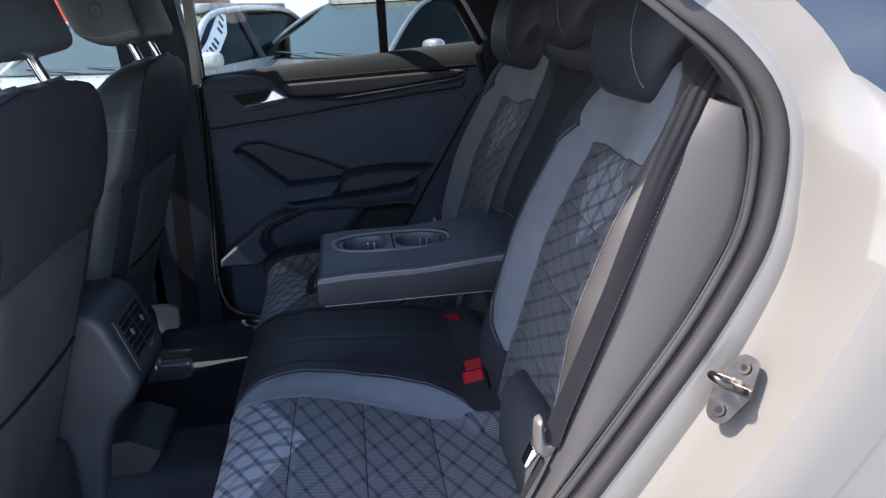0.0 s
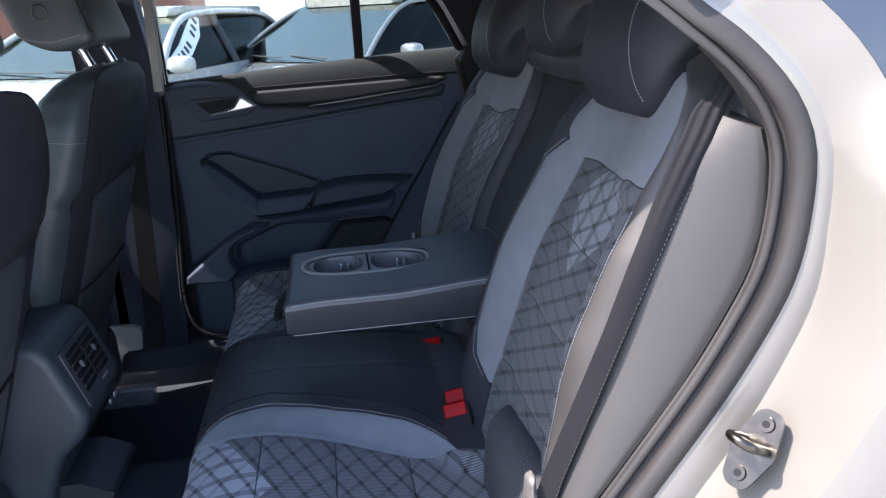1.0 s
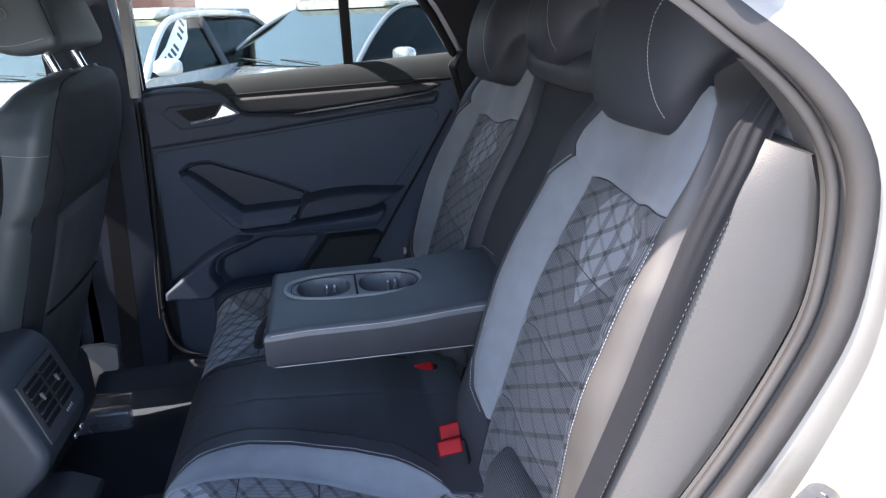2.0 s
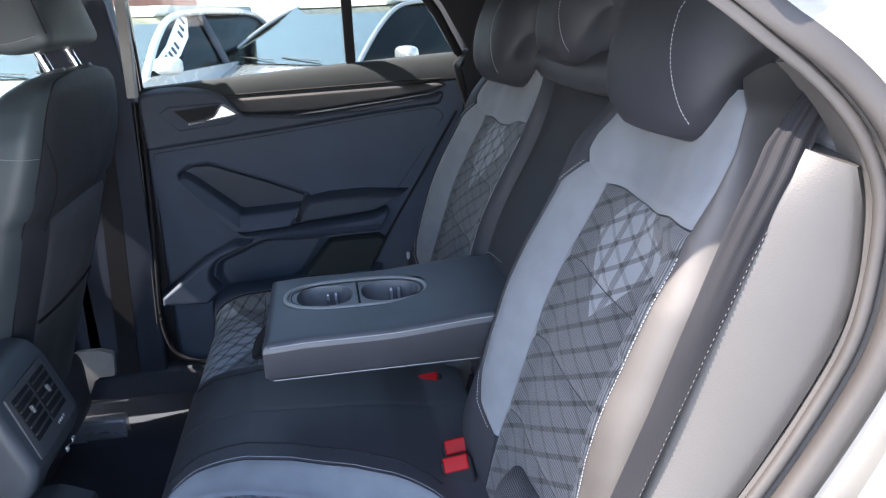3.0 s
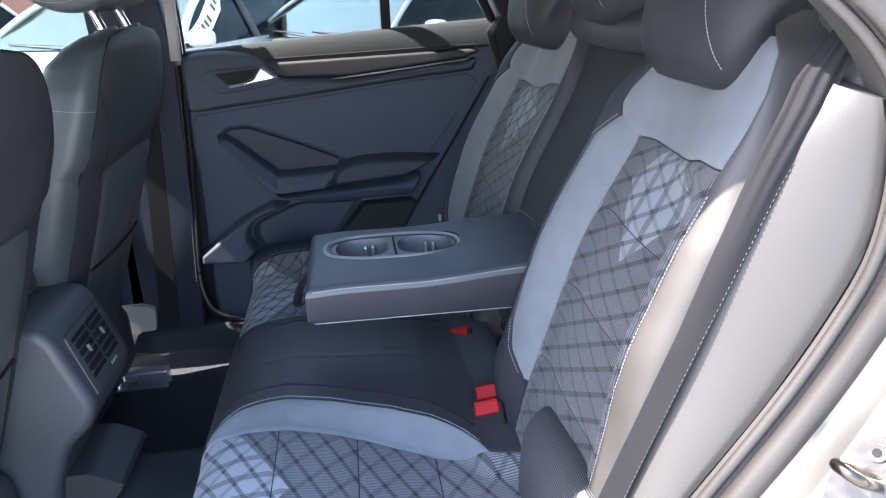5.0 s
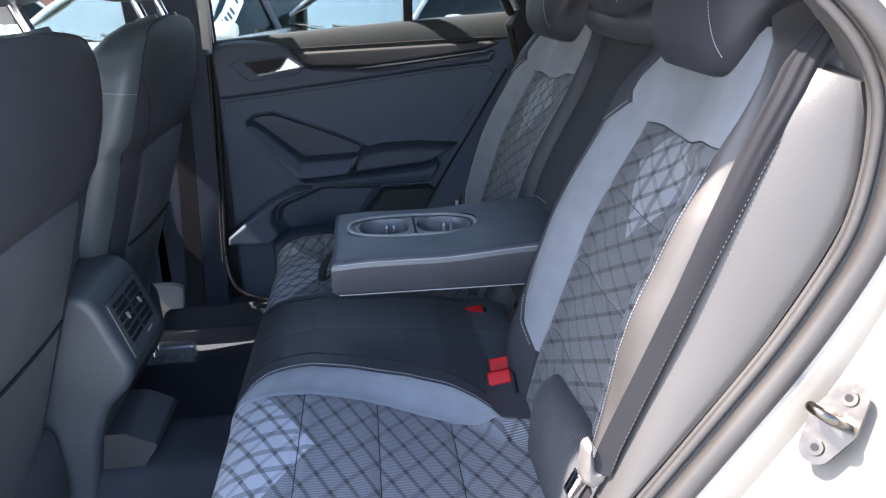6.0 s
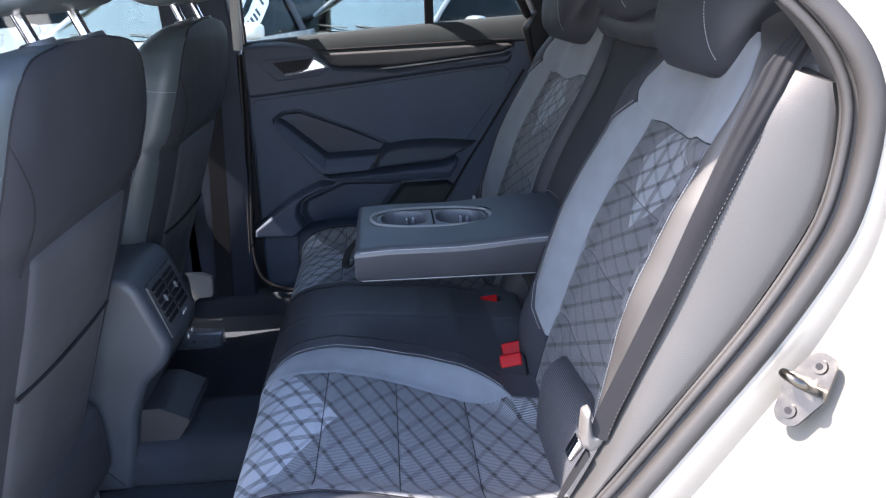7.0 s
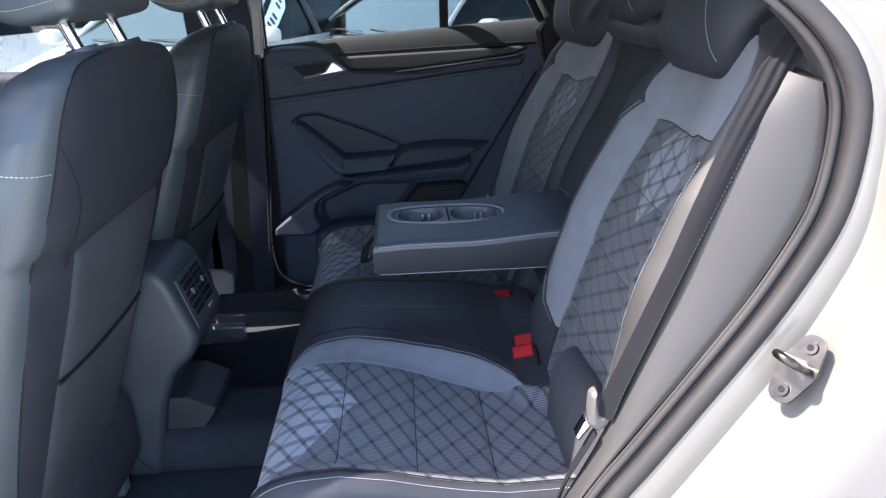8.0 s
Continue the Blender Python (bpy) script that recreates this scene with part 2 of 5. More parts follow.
def tube(name, pts, r, mat, parent, label="", sides=10, closed=False, flat=1.0, up=(0, 0, 1)):
    verts, faces = [], []
    n = len(pts)
    for i, p in enumerate(pts):
        a = pts[(i - 1) % n] if closed or i else pts[0]
        c = pts[(i + 1) % n] if closed or i < n - 1 else pts[-1]
        t = (Vector(c) - Vector(a)).normalized()
        s = t.cross(Vector(up))
        if s.length < 1e-4:
            s = t.cross(Vector((1, 0, 0)))
        s.normalize()
        w = s.cross(t)
        rad = r[i] if isinstance(r, (list, tuple)) else r
        for k in range(sides):
            g = 2 * math.pi * k / sides
            verts.append(Vector(p) + s * rad * math.cos(g) + w * rad * flat * math.sin(g))
    for i in range(n if closed else n - 1):
        for k in range(sides):
            a, c = i * sides + k, i * sides + (k + 1) % sides
            d, e = ((i + 1) % n) * sides + (k + 1) % sides, ((i + 1) % n) * sides + k
            faces.append((a, c, d, e))
    if not closed:
        faces.append(tuple(range(sides)))
        faces.append(tuple((n - 1) * sides + k for k in range(sides)))
    return link_mesh(name, verts, faces, mat, parent, label)


def stitches(name, pts, parent, length=0.0032, gap=0.0016, r=0.00042, mat=None):
    """A dashed sewing line along pts, all its stitches in one mesh."""
    verts, faces = [], []
    total = sum((Vector(a) - Vector(c)).length for a, c in zip(pts, pts[1:]))
    line = smooth_line(pts, max(int(total / (length + gap)) * 2, 4))
    for a, c in zip(line[0::2], line[1::2]):
        t = (c - a).normalized()
        s = t.cross(Vector((0.3, 0.5, 0.8))).normalized()
        w = s.cross(t)
        k = len(verts)
        c = a + t * length
        for q in (a, c):
            verts += [q + s * r, q + w * r, q - s * r, q - w * r]
        faces += [(k, k + 1, k + 2, k + 3), (k + 4, k + 7, k + 6, k + 5)]
        faces += [(k + i, k + (i + 1) % 4, k + 4 + (i + 1) % 4, k + 4 + i) for i in range(4)]
    return link_mesh(name, verts, faces, mat or THREAD, parent, smooth=False)


def box_bm(x0, x1, y0, y1, z0, z1, bevel=0.0, seg=3):
    bm = bmesh.new()
    bmesh.ops.create_cube(bm, size=1.0)
    for v in bm.verts:
        v.co = Vector(((x0 + x1) / 2 + v.co.x * (x1 - x0), (y0 + y1) / 2 + v.co.y * (y1 - y0), (z0 + z1) / 2 + v.co.z * (z1 - z0)))
    if bevel:
        bmesh.ops.bevel(bm, geom=bm.edges[:], offset=bevel, segments=seg, profile=0.6, affect="EDGES")
    return bm


def prism_bm(poly, to3, d0, d1, bevel=0.0, seg=2):
    """A plate with the outline poly (a, b), set in space by to3(a, b, d), from depth d0 to d1; its edges are rounded."""
    bm = bmesh.new()
    lo = [bm.verts.new(to3(a, c, d0)) for a, c in poly]
    hi = [bm.verts.new(to3(a, c, d1)) for a, c in poly]
    bm.faces.new(lo)
    top = bm.faces.new(hi[::-1])
    n = len(poly)
    for i in range(n):
        bm.faces.new((lo[i], lo[(i + 1) % n], hi[(i + 1) % n], hi[i]))
    if bevel:
        bmesh.ops.bevel(bm, geom=bm.edges[:], offset=bevel, segments=seg, profile=0.6, affect="EDGES")
    bmesh.ops.triangulate(bm, faces=[f for f in bm.faces if len(f.verts) > 4])
    return bm


def xz(a, c, d):
    return (a, d, c)


def rounded(poly, r, seg=5):
    """poly with its corners rounded by r."""
    out = []
    n = len(poly)
    for i in range(n):
        p, a, c = Vector(poly[i]), Vector(poly[i - 1]), Vector(poly[(i + 1) % n])
        da, dc = (a - p), (c - p)
        ra, rc = min(r, da.length * 0.45), min(r, dc.length * 0.45)
        s, e = p + da.normalized() * ra, p + dc.normalized() * rc
        for k in range(seg + 1):
            t = k / seg
            out.append(tuple(s * (1 - t) ** 2 + p * 2 * t * (1 - t) + e * t * t))
    return out


def blend(v, xs, ys):
    """Smooth table look-up."""
    if v <= xs[0]:
        return ys[0]
    for a, c, d, e in zip(xs, xs[1:], ys, ys[1:]):
        if v <= c:
            t = (v - a) / (c - a)
            return d + (e - d) * t
    return ys[-1]


def side_of(poly, px, pz):
    """Signed distance to the outline poly, positive inside, for arrays of points."""
    best = np.full(px.shape, 9.0)
    inside = np.zeros(px.shape, bool)
    n = len(poly)
    for i in range(n):
        (ax, az), (cx, cz) = poly[i], poly[(i + 1) % n]
        ex, ez = cx - ax, cz - az
        t = np.clip(((px - ax) * ex + (pz - az) * ez) / max(ex * ex + ez * ez, 1e-12), 0, 1)
        best = np.minimum(best, np.hypot(px - ax - t * ex, pz - az - t * ez))
        if abs(ez) > 1e-9:
            hit = ((az > pz) != (cz > pz)) & (px < ax + ex * (pz - az) / ez)
            inside ^= hit
    return np.where(inside, best, -best)


def soft_panel(name, poly, y_base, depth, r, mat, parent, label="", step=0.004, relief=None):
    """A padded panel facing the near side: outline poly in (x, z), raised by depth over y_base, its edges rounded by r."""
    xs, zs = [p[0] for p in poly], [p[1] for p in poly]
    nx, nz = int((max(xs) - min(xs)) / step) + 3, int((max(zs) - min(zs)) / step) + 3
    gx, gz = np.meshgrid(min(xs) - step + step * np.arange(nx), min(zs) - step + step * np.arange(nz))
    sd = side_of(poly, gx, gz)
    e = step * 0.25
    nxv, nzv = side_of(poly, gx + e, gz) - side_of(poly, gx - e, gz), side_of(poly, gx, gz + e) - side_of(poly, gx, gz - e)
    ln = np.maximum(np.hypot(nxv, nzv), 1e-9)
    out_ = sd < 0
    gx2, gz2 = np.where(out_, gx - nxv / ln * sd, gx), np.where(out_, gz - nzv / ln * sd, gz)
    t = np.clip(np.maximum(sd, 0) / r, 0, 1)
    y = y_base - depth * (1 - (1 - t) ** 2)
    if relief is not None:
        y = y + relief(gx2, gz2)
    idx, verts, faces = {}, [], []

    def vid(j, i):
        if (j, i) not in idx:
            idx[(j, i)] = len(verts)
            verts.append((float(gx2[j, i]), float(y[j, i]), float(gz2[j, i])))
        return idx[(j, i)]
    for j in range(nz - 1):
        for i in range(nx - 1):
            if (sd[j:j + 2, i:i + 2] > 0).any():
                faces.append((vid(j, i), vid(j, i + 1), vid(j + 1, i + 1), vid(j + 1, i)))
    n = len(verts)
    edges = collections.Counter(tuple(sorted((f[k], f[(k + 1) % 4]))) for f in faces for k in range(4))
    rim_ids = {}
    for (a, c), k in edges.items():
        if k == 1:
            for q in (a, c):
                if q not in rim_ids:
                    rim_ids[q] = len(verts)
                    verts.append((verts[q][0], y_base + 0.012, verts[q][2]))
            faces.append((a, c, rim_ids[c], rim_ids[a]))
    return link_mesh(name, verts, faces, mat, parent, label)


def step_to(v, width):
    t = np.clip(v / width, 0, 1)
    return t * t * (3 - 2 * t)


def ease(t):
    t = min(max(t, 0.0), 1.0)
    return t * t * (3 - 2 * t)


YC = -0.025   # the car's middle plane

# ---- ground ----
bm = bmesh.new()
LINES = [-400, -60, -20, -6, 0, 6, 20, 60, 400]
cells = [[bm.verts.new((x, y, 0.0)) for x in LINES] for y in LINES]
for j in range(len(LINES) - 1):
    for i in range(len(LINES) - 1):
        bm.faces.new((cells[j][i], cells[j][i + 1], cells[j + 1][i + 1], cells[j + 1][i]))
ASPHALT = material("car_park_paving", (0.48, 0.47, 0.44), 0.9, grain=0.6, grain_scale=120, stain=0.2, stain_scale=0.8)
tagged(part("ground", bm, ASPHALT, None), "pale grey paving of the car park", "ground", kind="structure")

# ---- the car's shell ----
OPENING = smooth_line([(-0.46, -0.735, 0.40), (-0.30, -0.735, 0.385), (-0.12, -0.735, 0.40), (0.02, -0.735, 0.50), (0.12, -0.73, 0.62),
                       (0.206, -0.72, 0.745), (0.240, -0.72, 0.793), (0.304, -0.72, 0.887), (0.362, -0.72, 0.975),
                       (0.401, -0.72, 1.048), (0.418, -0.72, 1.093), (0.427, -0.715, 1.138), (0.429, -0.71, 1.185),
                       (0.422, -0.705, 1.216), (0.407, -0.70, 1.244), (0.384, -0.69, 1.273), (0.357, -0.68, 1.297),
                       (0.30, -0.650, 1.345), (0.19, -0.606, 1.405), (0.02, -0.577, 1.44), (-0.10, -0.579, 1.446), (-0.25, -0.582, 1.45), (-0.46, -0.592, 1.45)], 150)


def swept(name, profile, mat, parent, label="", i0=0, i1=None, inward=0.0):
    """A strip along the door opening. profile: (outwards from the opening, towards the near side) in metres, a closed outline."""
    line = OPENING[i0:i1]
    verts, faces = [], []
    at = profile if callable(profile) else lambda p: profile
    m = len(at(line[0]))
    for i, p in enumerate(line):
        t = line[min(i + 1, len(line) - 1)] - line[max(i - 1, 0)]
        t = Vector((t.x, 0, t.z)).normalized()
        nrm = Vector((t.z, 0, -t.x))
        k = 1 - 0.82 * ease((p.z - 1.20) / 0.16)
        ko = 1 - 0.50 * ease((p.z - 1.36) / 0.08)
        for o, dy in at(p):
            verts.append(p + nrm * (o if o < 0.05 else 0.05 + (o - 0.05) * ko) + Vector((0, -(dy * k if dy > 0 else dy), 0)))
    for i in range(len(line) - 1):
        for k in range(m):
            a, c = i * m + k, i * m + (k + 1) % m
            faces.append((a, c, c + m, a + m))
    faces += [tuple(range(m)), tuple((len(line) - 1) * m + k for k in range(m))]
    return link_mesh(name, verts, faces, mat, parent, label)


def arc_profile(cx, cy, r, flat=1.0, n=14):
    return [(cx + r * math.cos(2 * math.pi * k / n), cy + flat * r * math.sin(2 * math.pi * k / n)) for k in range(n)]


body = thing("car_body", "warm white painted car body with an open rear door aperture", "car body", kind="structure")
seal = thing("door_seal", "dark rubber weatherstrip round the open rear door aperture", "door seal", kind="structure")
swept("seal_lip", arc_profile(0.0035, 0.010, 0.0052, 1.0), RUBBER, seal)
swept("seal_bulb", arc_profile(0.0195, 0.023, 0.0118, 1.0), RUBBER, seal)
swept("seal_root", [(0.002, 0.000), (0.012, 0.002), (0.028, 0.016), (0.026, 0.024), (0.006, 0.008)], RUBBER, seal)


def jamb_width(p):
    """How far the paint reaches out from the opening; the dark roof side takes over above."""
    return 0.160 - 0.078 * ease((p.z - 1.17) / 0.05)


def crease_at(p):
    """Where the flat weld flange turns up into the jamb: a wide flange low down, a narrow one at the top."""
    return 0.033 + blend(p.z, [0.60, 0.80, 0.93, 1.06, 1.13, 1.22], [0.036, 0.034, 0.031, 0.021, 0.010, 0.006])


def jamb_rise(p):
    return 0.130 - 0.066 * ease((p.z - 1.16) / 0.07)


def jamb_profile(p):
    k = crease_at(p)
    w = jamb_width(p)
    run = [(0.022, 0.028), (0.031, 0.0345), (k - 0.003, 0.0345 + 0.03 * (k - 0.031)), (k, 0.0350 + 0.03 * (k - 0.031))]
    y0 = run[-1][1]
    g = min(0.078, w - 0.004)
    top = jamb_rise(p)
    run += [(k + (g - k) * q, y0 + (top - y0) * q ** 0.92) for q in (0.10, 0.3, 0.5, 0.75, 1.0)]
    rest = w - g
    return run + [(g + 0.25 * rest, top + 0.012 * min(rest / 0.05, 1)), (g + 0.55 * rest, top + 0.018 * min(rest / 0.05, 1)), (w - 0.001, top + 0.018 * min(rest / 0.05, 1)), (w, 0.040)]


ROOF_FROM = next(i for i, p in enumerate(OPENING) if p.z > 1.165)
swept("door_jamb", jamb_profile, PAINT, body)
swept("roof_frame", [(0.016, 0.02), (0.15, 0.02), (0.15, -0.11), (0.10, -0.11), (0.05, -0.05), (0.016, -0.008)], HEADLINER, body, "", 92, 150)
swept("inner_sill", [(0.006, -0.030), (0.15, -0.030), (0.15, 0.020), (0.020, 0.016), (0.006, -0.004)], PLASTIC_TRIM, body, "", 0, 93)
swept("quarter_panel", [(0.157, 0.147), (0.30, 0.158), (0.70, 0.150), (0.70, 0.05), (0.157, 0.05)], PAINT, body, "", 20, ROOF_FROM + 2)
swept("roof_side_panel", lambda p: [(jamb_width(p) - 0.003, jamb_rise(p) + 0.002), (jamb_width(p) + 0.02, jamb_rise(p) + 0.010), (0.26, 0.130), (0.42, 0.040), (0.42, -0.05), (jamb_width(p) - 0.003, 0.02)], GLOSS_BLACK, body, "gloss black roof edge", ROOF_FROM, 150)

part("roof_skin", box_bm(-1.16, 0.80, -0.595, 0.60, 1.50, 1.53, 0.01), GLOSS_BLACK, body)
hl = tagged(part("ceiling", box_bm(-1.16, 0.75, -0.585, 0.58, 1.452, 1.48, 0.008), HEADLINER, None), "dark cloth headliner", "ceiling", kind="structure")
flo = tagged(part("floor", box_bm(-1.9, 0.6, -0.74, 0.72, 0.24, 0.335), CARPET, None), "black carpeted car floor", "floor", kind="structure")
part("tunnel", box_bm(-1.6, -0.20, YC - 0.10, YC + 0.10, 0.33, 0.44, 0.04, 4), CARPET, flo)

PLASTIC_UPPER = material("soft_grey_door_trim", (0.0165, 0.0210, 0.0240), 0.78, spec=0.18, grain=0.12, grain_scale=700, cells=True)
DOOR_PILLAR = material("dark_pillar_trim", (0.017, 0.022, 0.034), 0.7, spec=0.2, grain=0.1, grain_scale=700)
DOOR_DARK = material("dark_soft_door_pad", (0.028, 0.036, 0.052), 0.66, spec=0.28, grain=0.10, grain_scale=900, cells=True)
# far side: sill, pillars, roof rail
far = thing("far_body_side", "inner side of the car body with pillars and sill", "car body", kind="structure")
part("sill", box_bm(-1.9, 0.6, 0.695, 0.86, 0.25, 0.41, 0.02), CARPET, far)
part("roof_rail", box_bm(-0.95, 0.8, 0.54, 0.625, 1.42, 1.52, 0.02), HEADLINER, far)
part("door_frame_top", box_bm(-0.95, 0.5, 0.615, 0.688, 1.435, 1.51, 0.02), GLOSS_BLACK, far)
bp = [(-0.64, 0.40), (-0.44, 0.40), (-0.425, 0.80), (-0.415, 1.15), (-0.44, 1.45), (-0.62, 1.45), (-0.60, 1.10)]
part("b_pillar", prism_bm(bp, xz, 0.70, 0.78, 0.008), DOOR_PILLAR, far)
part("b_pillar_flange", prism_bm([(-0.50, 0.40), (-0.37, 0.40), (-0.37, 1.14), (-0.48, 1.14)], xz, 0.745, 0.80, 0.004), BLACK, far)
part("b_pillar_upper_trim", prism_bm([(-0.420, 1.155), (-0.396, 1.155), (-0.390, 1.30), (-0.384, 1.45), (-0.408, 1.45), (-0.414, 1.30)], xz, 0.690, 0.715, 0.004), PLASTIC_PALE, far, "pale grey upper pillar trim")
cp = [(0.40, 1.20), (0.44, 1.24), (0.37, 1.36), (0.26, 1.46), (0.60, 1.50), (0.95, 1.30), (0.95, 0.30), (0.48, 0.30), (0.46, 1.0)]
part("c_pillar", prism_bm(cp, xz, 0.64, 0.82, 0.01), BLACK, far)
part("rear_wheel_housing", box_bm(0.38, 0.9, 0.60, 0.80, 0.30, 0.95, 0.05), PLASTIC, far)
part("far_outer_panel", box_bm(-1.90, 1.28, 0.825, 0.855, 0.30, 1.08, 0.012), PAINT, far)
# two added blockers that keep the sun off the far sill and floor
part("sun_block_pad", prism_bm([(-1.55, 0.42), (-0.66, 0.42), (-0.655, 1.06), (-0.70, 1.10), (-1.55, 1.06)], xz, 0.682, 0.80, 0.015), DOOR_DARK, far, "added pad at the front door that blocks the sun")
part("sun_block_stub", box_bm(-0.80, -0.66, 0.565, 0.700, 0.66, 0.79, 0.02), DOOR_DARK, far)
part("tailgate_wall", box_bm(1.25, 1.30, -0.75, 0.72, 0.3, 1.1, 0.01), PLASTIC, body)
part("parcel_shelf", box_bm(0.62, 1.25, -0.60, 0.58, 1.02, 1.05, 0.008), HEADLINER, body)
part("bulkhead", box_bm(-1.95, -1.85, -0.80, 0.78, 0.25, 1.05, 0.02), BLACK, body)
part("near_b_pillar", prism_bm([(-0.72, 0.40), (-0.58, 0.40), (-0.57, 1.15), (-0.57, 1.43), (-0.68, 1.43), (-0.69, 1.1)], xz, -0.785, -0.66, 0.01), PLASTIC, body)
part("near_b_pillar_trim", prism_bm([(-0.75, 1.0), (-0.58, 1.0), (-0.57, 1.15), (-0.57, 1.43), (-0.72, 1.43)], lambda a, c, d: (a, d + 0.12 * max(c - 1.0, 0), c), -0.67, -0.585, 0.01), PLASTIC, body)
part("near_wheel_housing", box_bm(0.50, 0.95, -0.76, -0.62, 0.30, 1.02, 0.03), BLACK, body)
part("front_door_shell", box_bm(-1.60, -0.68, -0.86, -0.70, 0.35, 1.06, 0.03), PAINT, body)
part("near_roof_rail", box_bm(-1.05, -0.44, -0.622, -0.53, 1.44, 1.53, 0.015), GLOSS_BLACK, body)

part("wheel_arch_lining", prism_bm([(0.30, 0.56), (0.365, 0.70), (0.405, 0.85), (0.45, 1.0), (0.50, 1.14), (0.62, 1.14), (0.62, 0.56)], xz, -0.655, -0.55, 0.01), BLACK, body)

# near rear pillar trim, behind the belt
TRIM_IN = smooth_line([(0.140, -0.678, 0.60), (0.180, -0.680, 0.69), (0.216, -0.682, 0.768), (0.243, -0.681, 0.835), (0.274, -0.6765, 0.911), (0.304, -0.6735, 0.985), (0.338, -0.670, 1.088), (0.358, -0.668, 1.14), (0.379, -0.666, 1.19), (0.399, -0.656, 1.225)], 60)
TRIM_OUT = smooth_line([(0.115, -0.728, 0.61), (0.208, -0.718, 0.744), (0.307, -0.718, 0.886), (0.365, -0.718, 0.974), (0.421, -0.718, 1.092), (0.431, -0.708, 1.17), (0.423, -0.703, 1.213)], 60)


def trim_f(u, v):
    k = v * 59
    i = min(int(k), 58)
    a, c = TRIM_IN[i].lerp(TRIM_IN[i + 1], k - i), TRIM_OUT[i].lerp(TRIM_OUT[i + 1], k - i)
    bulge = math.sin(math.pi * u) * 0.005
    return a.lerp(c, u) + Vector((-bulge * 0.5, -bulge, 0))


pillar_trim = thing("rear_pillar_trim", "grained grey plastic trim panel behind the seat belt", "trim panel", kind="structure")
skin("lower_panel", trim_f, 24, 60, PLASTIC_TRIM, pillar_trim, (0.02, 0.01, 0), puff=0.002, size=(0.08, 0.7), depth=(-0.5, -1, 0))
part("upper_panel", prism_bm(rounded([(0.425, 1.217), (0.438, 1.25), (0.40, 1.33), (0.30, 1.40), (0.55, 1.42), (0.62, 1.2)], 0.01), xz, -0.700, -0.64, 0.006), PLASTIC, pillar_trim)

# ---- far rear door ----
DOOR_SKIN = material("navy_black_door_trim", (0.034, 0.046, 0.070), 0.66, spec=0.25, grain=0.10, grain_scale=900, cells=True, stain=0.10, stain_scale=8)
STRIP = material("woven_look_trim", (0.016, 0.018, 0.022), 0.6, spec=0.35, grain=0.35, grain_scale=650, cells=True, stain=0.05)
# door skin darkened by hand: the shade inside the grip's hollow
RECESS_SHADED = material("shaded_door_trim", (0.024, 0.032, 0.048), 0.6, spec=0.3, grain=0.10, grain_scale=900, cells=True)
door = thing("rear_door", "closed rear car door with black trim and silver handle", "car door")


def belt_z(x):
    return 1.168 + 0.088 * (x + 0.39) - 0.02 * (x + 0.39) ** 2


def d_panel(name, poly, y0, y1, mat, r=0.012, bevel=0.006, label="", parent=None):
    return part(name, prism_bm(rounded(poly, r), xz, y1, y0, bevel), mat, parent or door, label)


INSET = rounded([(-0.387, 1.010), (-0.084, 1.042), (0.216, 1.078), (0.352, 1.090), (0.376, 1.068), (0.303, 0.963), (0.206, 0.830), (0.170, 0.808), (-0.11, 0.780),
                 (-0.195, 0.774), (-0.30, 0.722), (-0.409, 0.646), (-0.404, 0.70), (-0.397, 0.867)], 0.012)
RECESS = rounded([(-0.342, 0.953), (-0.308, 0.978), (-0.256, 0.982), (-0.112, 0.926), (0.004, 0.874), (-0.03, 0.83), (-0.18, 0.82), (-0.26, 0.87)], 0.012)
POCKET = rounded([(-0.275, 0.70), (-0.18, 0.740), (-0.14, 0.756), (0.045, 0.750), (-0.03, 0.64), (-0.10, 0.57), (-0.25, 0.59), (-0.285, 0.65)], 0.02)


def door_relief(x, z):
    r_ = side_of(RECESS, x, z)
    return (0.022 * step_to(r_, 0.006) + 0.038 * step_to(side_of(POCKET, x, z), 0.02)
            - 0.012 * np.exp(-((z - 0.98) / 0.12) ** 2))


def door_y(x, z):
    return 0.735 - 0.012 * math.exp(-((z - 0.98) / 0.12) ** 2)


soft_panel("door_skin", rounded([(-0.41, 0.40), (0.0, 0.40), (0.12, 0.44), (0.26, 0.62), (0.40, 0.90), (0.46, 1.20), (-0.405, 1.13)], 0.03), 0.745, 0.010, 0.012, DOOR_SKIN, door, "", 0.003, door_relief)
tube("panel_seam", [Vector((x, door_y(x, z) + 0.0003, z)) for x, z in INSET], 0.0011, BLACK, door, "", 6, True, up=(0, 1, 0))
# sheet that carries the hollow's shade as a darker colour
soft_panel("recess_shade_sheet", rounded([(-0.334, 0.951), (-0.304, 0.971), (-0.257, 0.974), (-0.116, 0.919), (-0.012, 0.872), (-0.03, 0.83), (-0.18, 0.82), (-0.26, 0.87)], 0.010), 0.758, 0.028, 0.004, RECESS_SHADED, door, "hollow behind the grip, shade put into its colour", 0.003,
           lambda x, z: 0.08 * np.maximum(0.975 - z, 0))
part("door_core", prism_bm([(-0.40, 0.41), (0.0, 0.41), (0.12, 0.46), (0.26, 0.64), (0.40, 0.92), (0.45, 1.18), (-0.395, 1.12)], xz, 0.795, 0.815), BLACK, door)


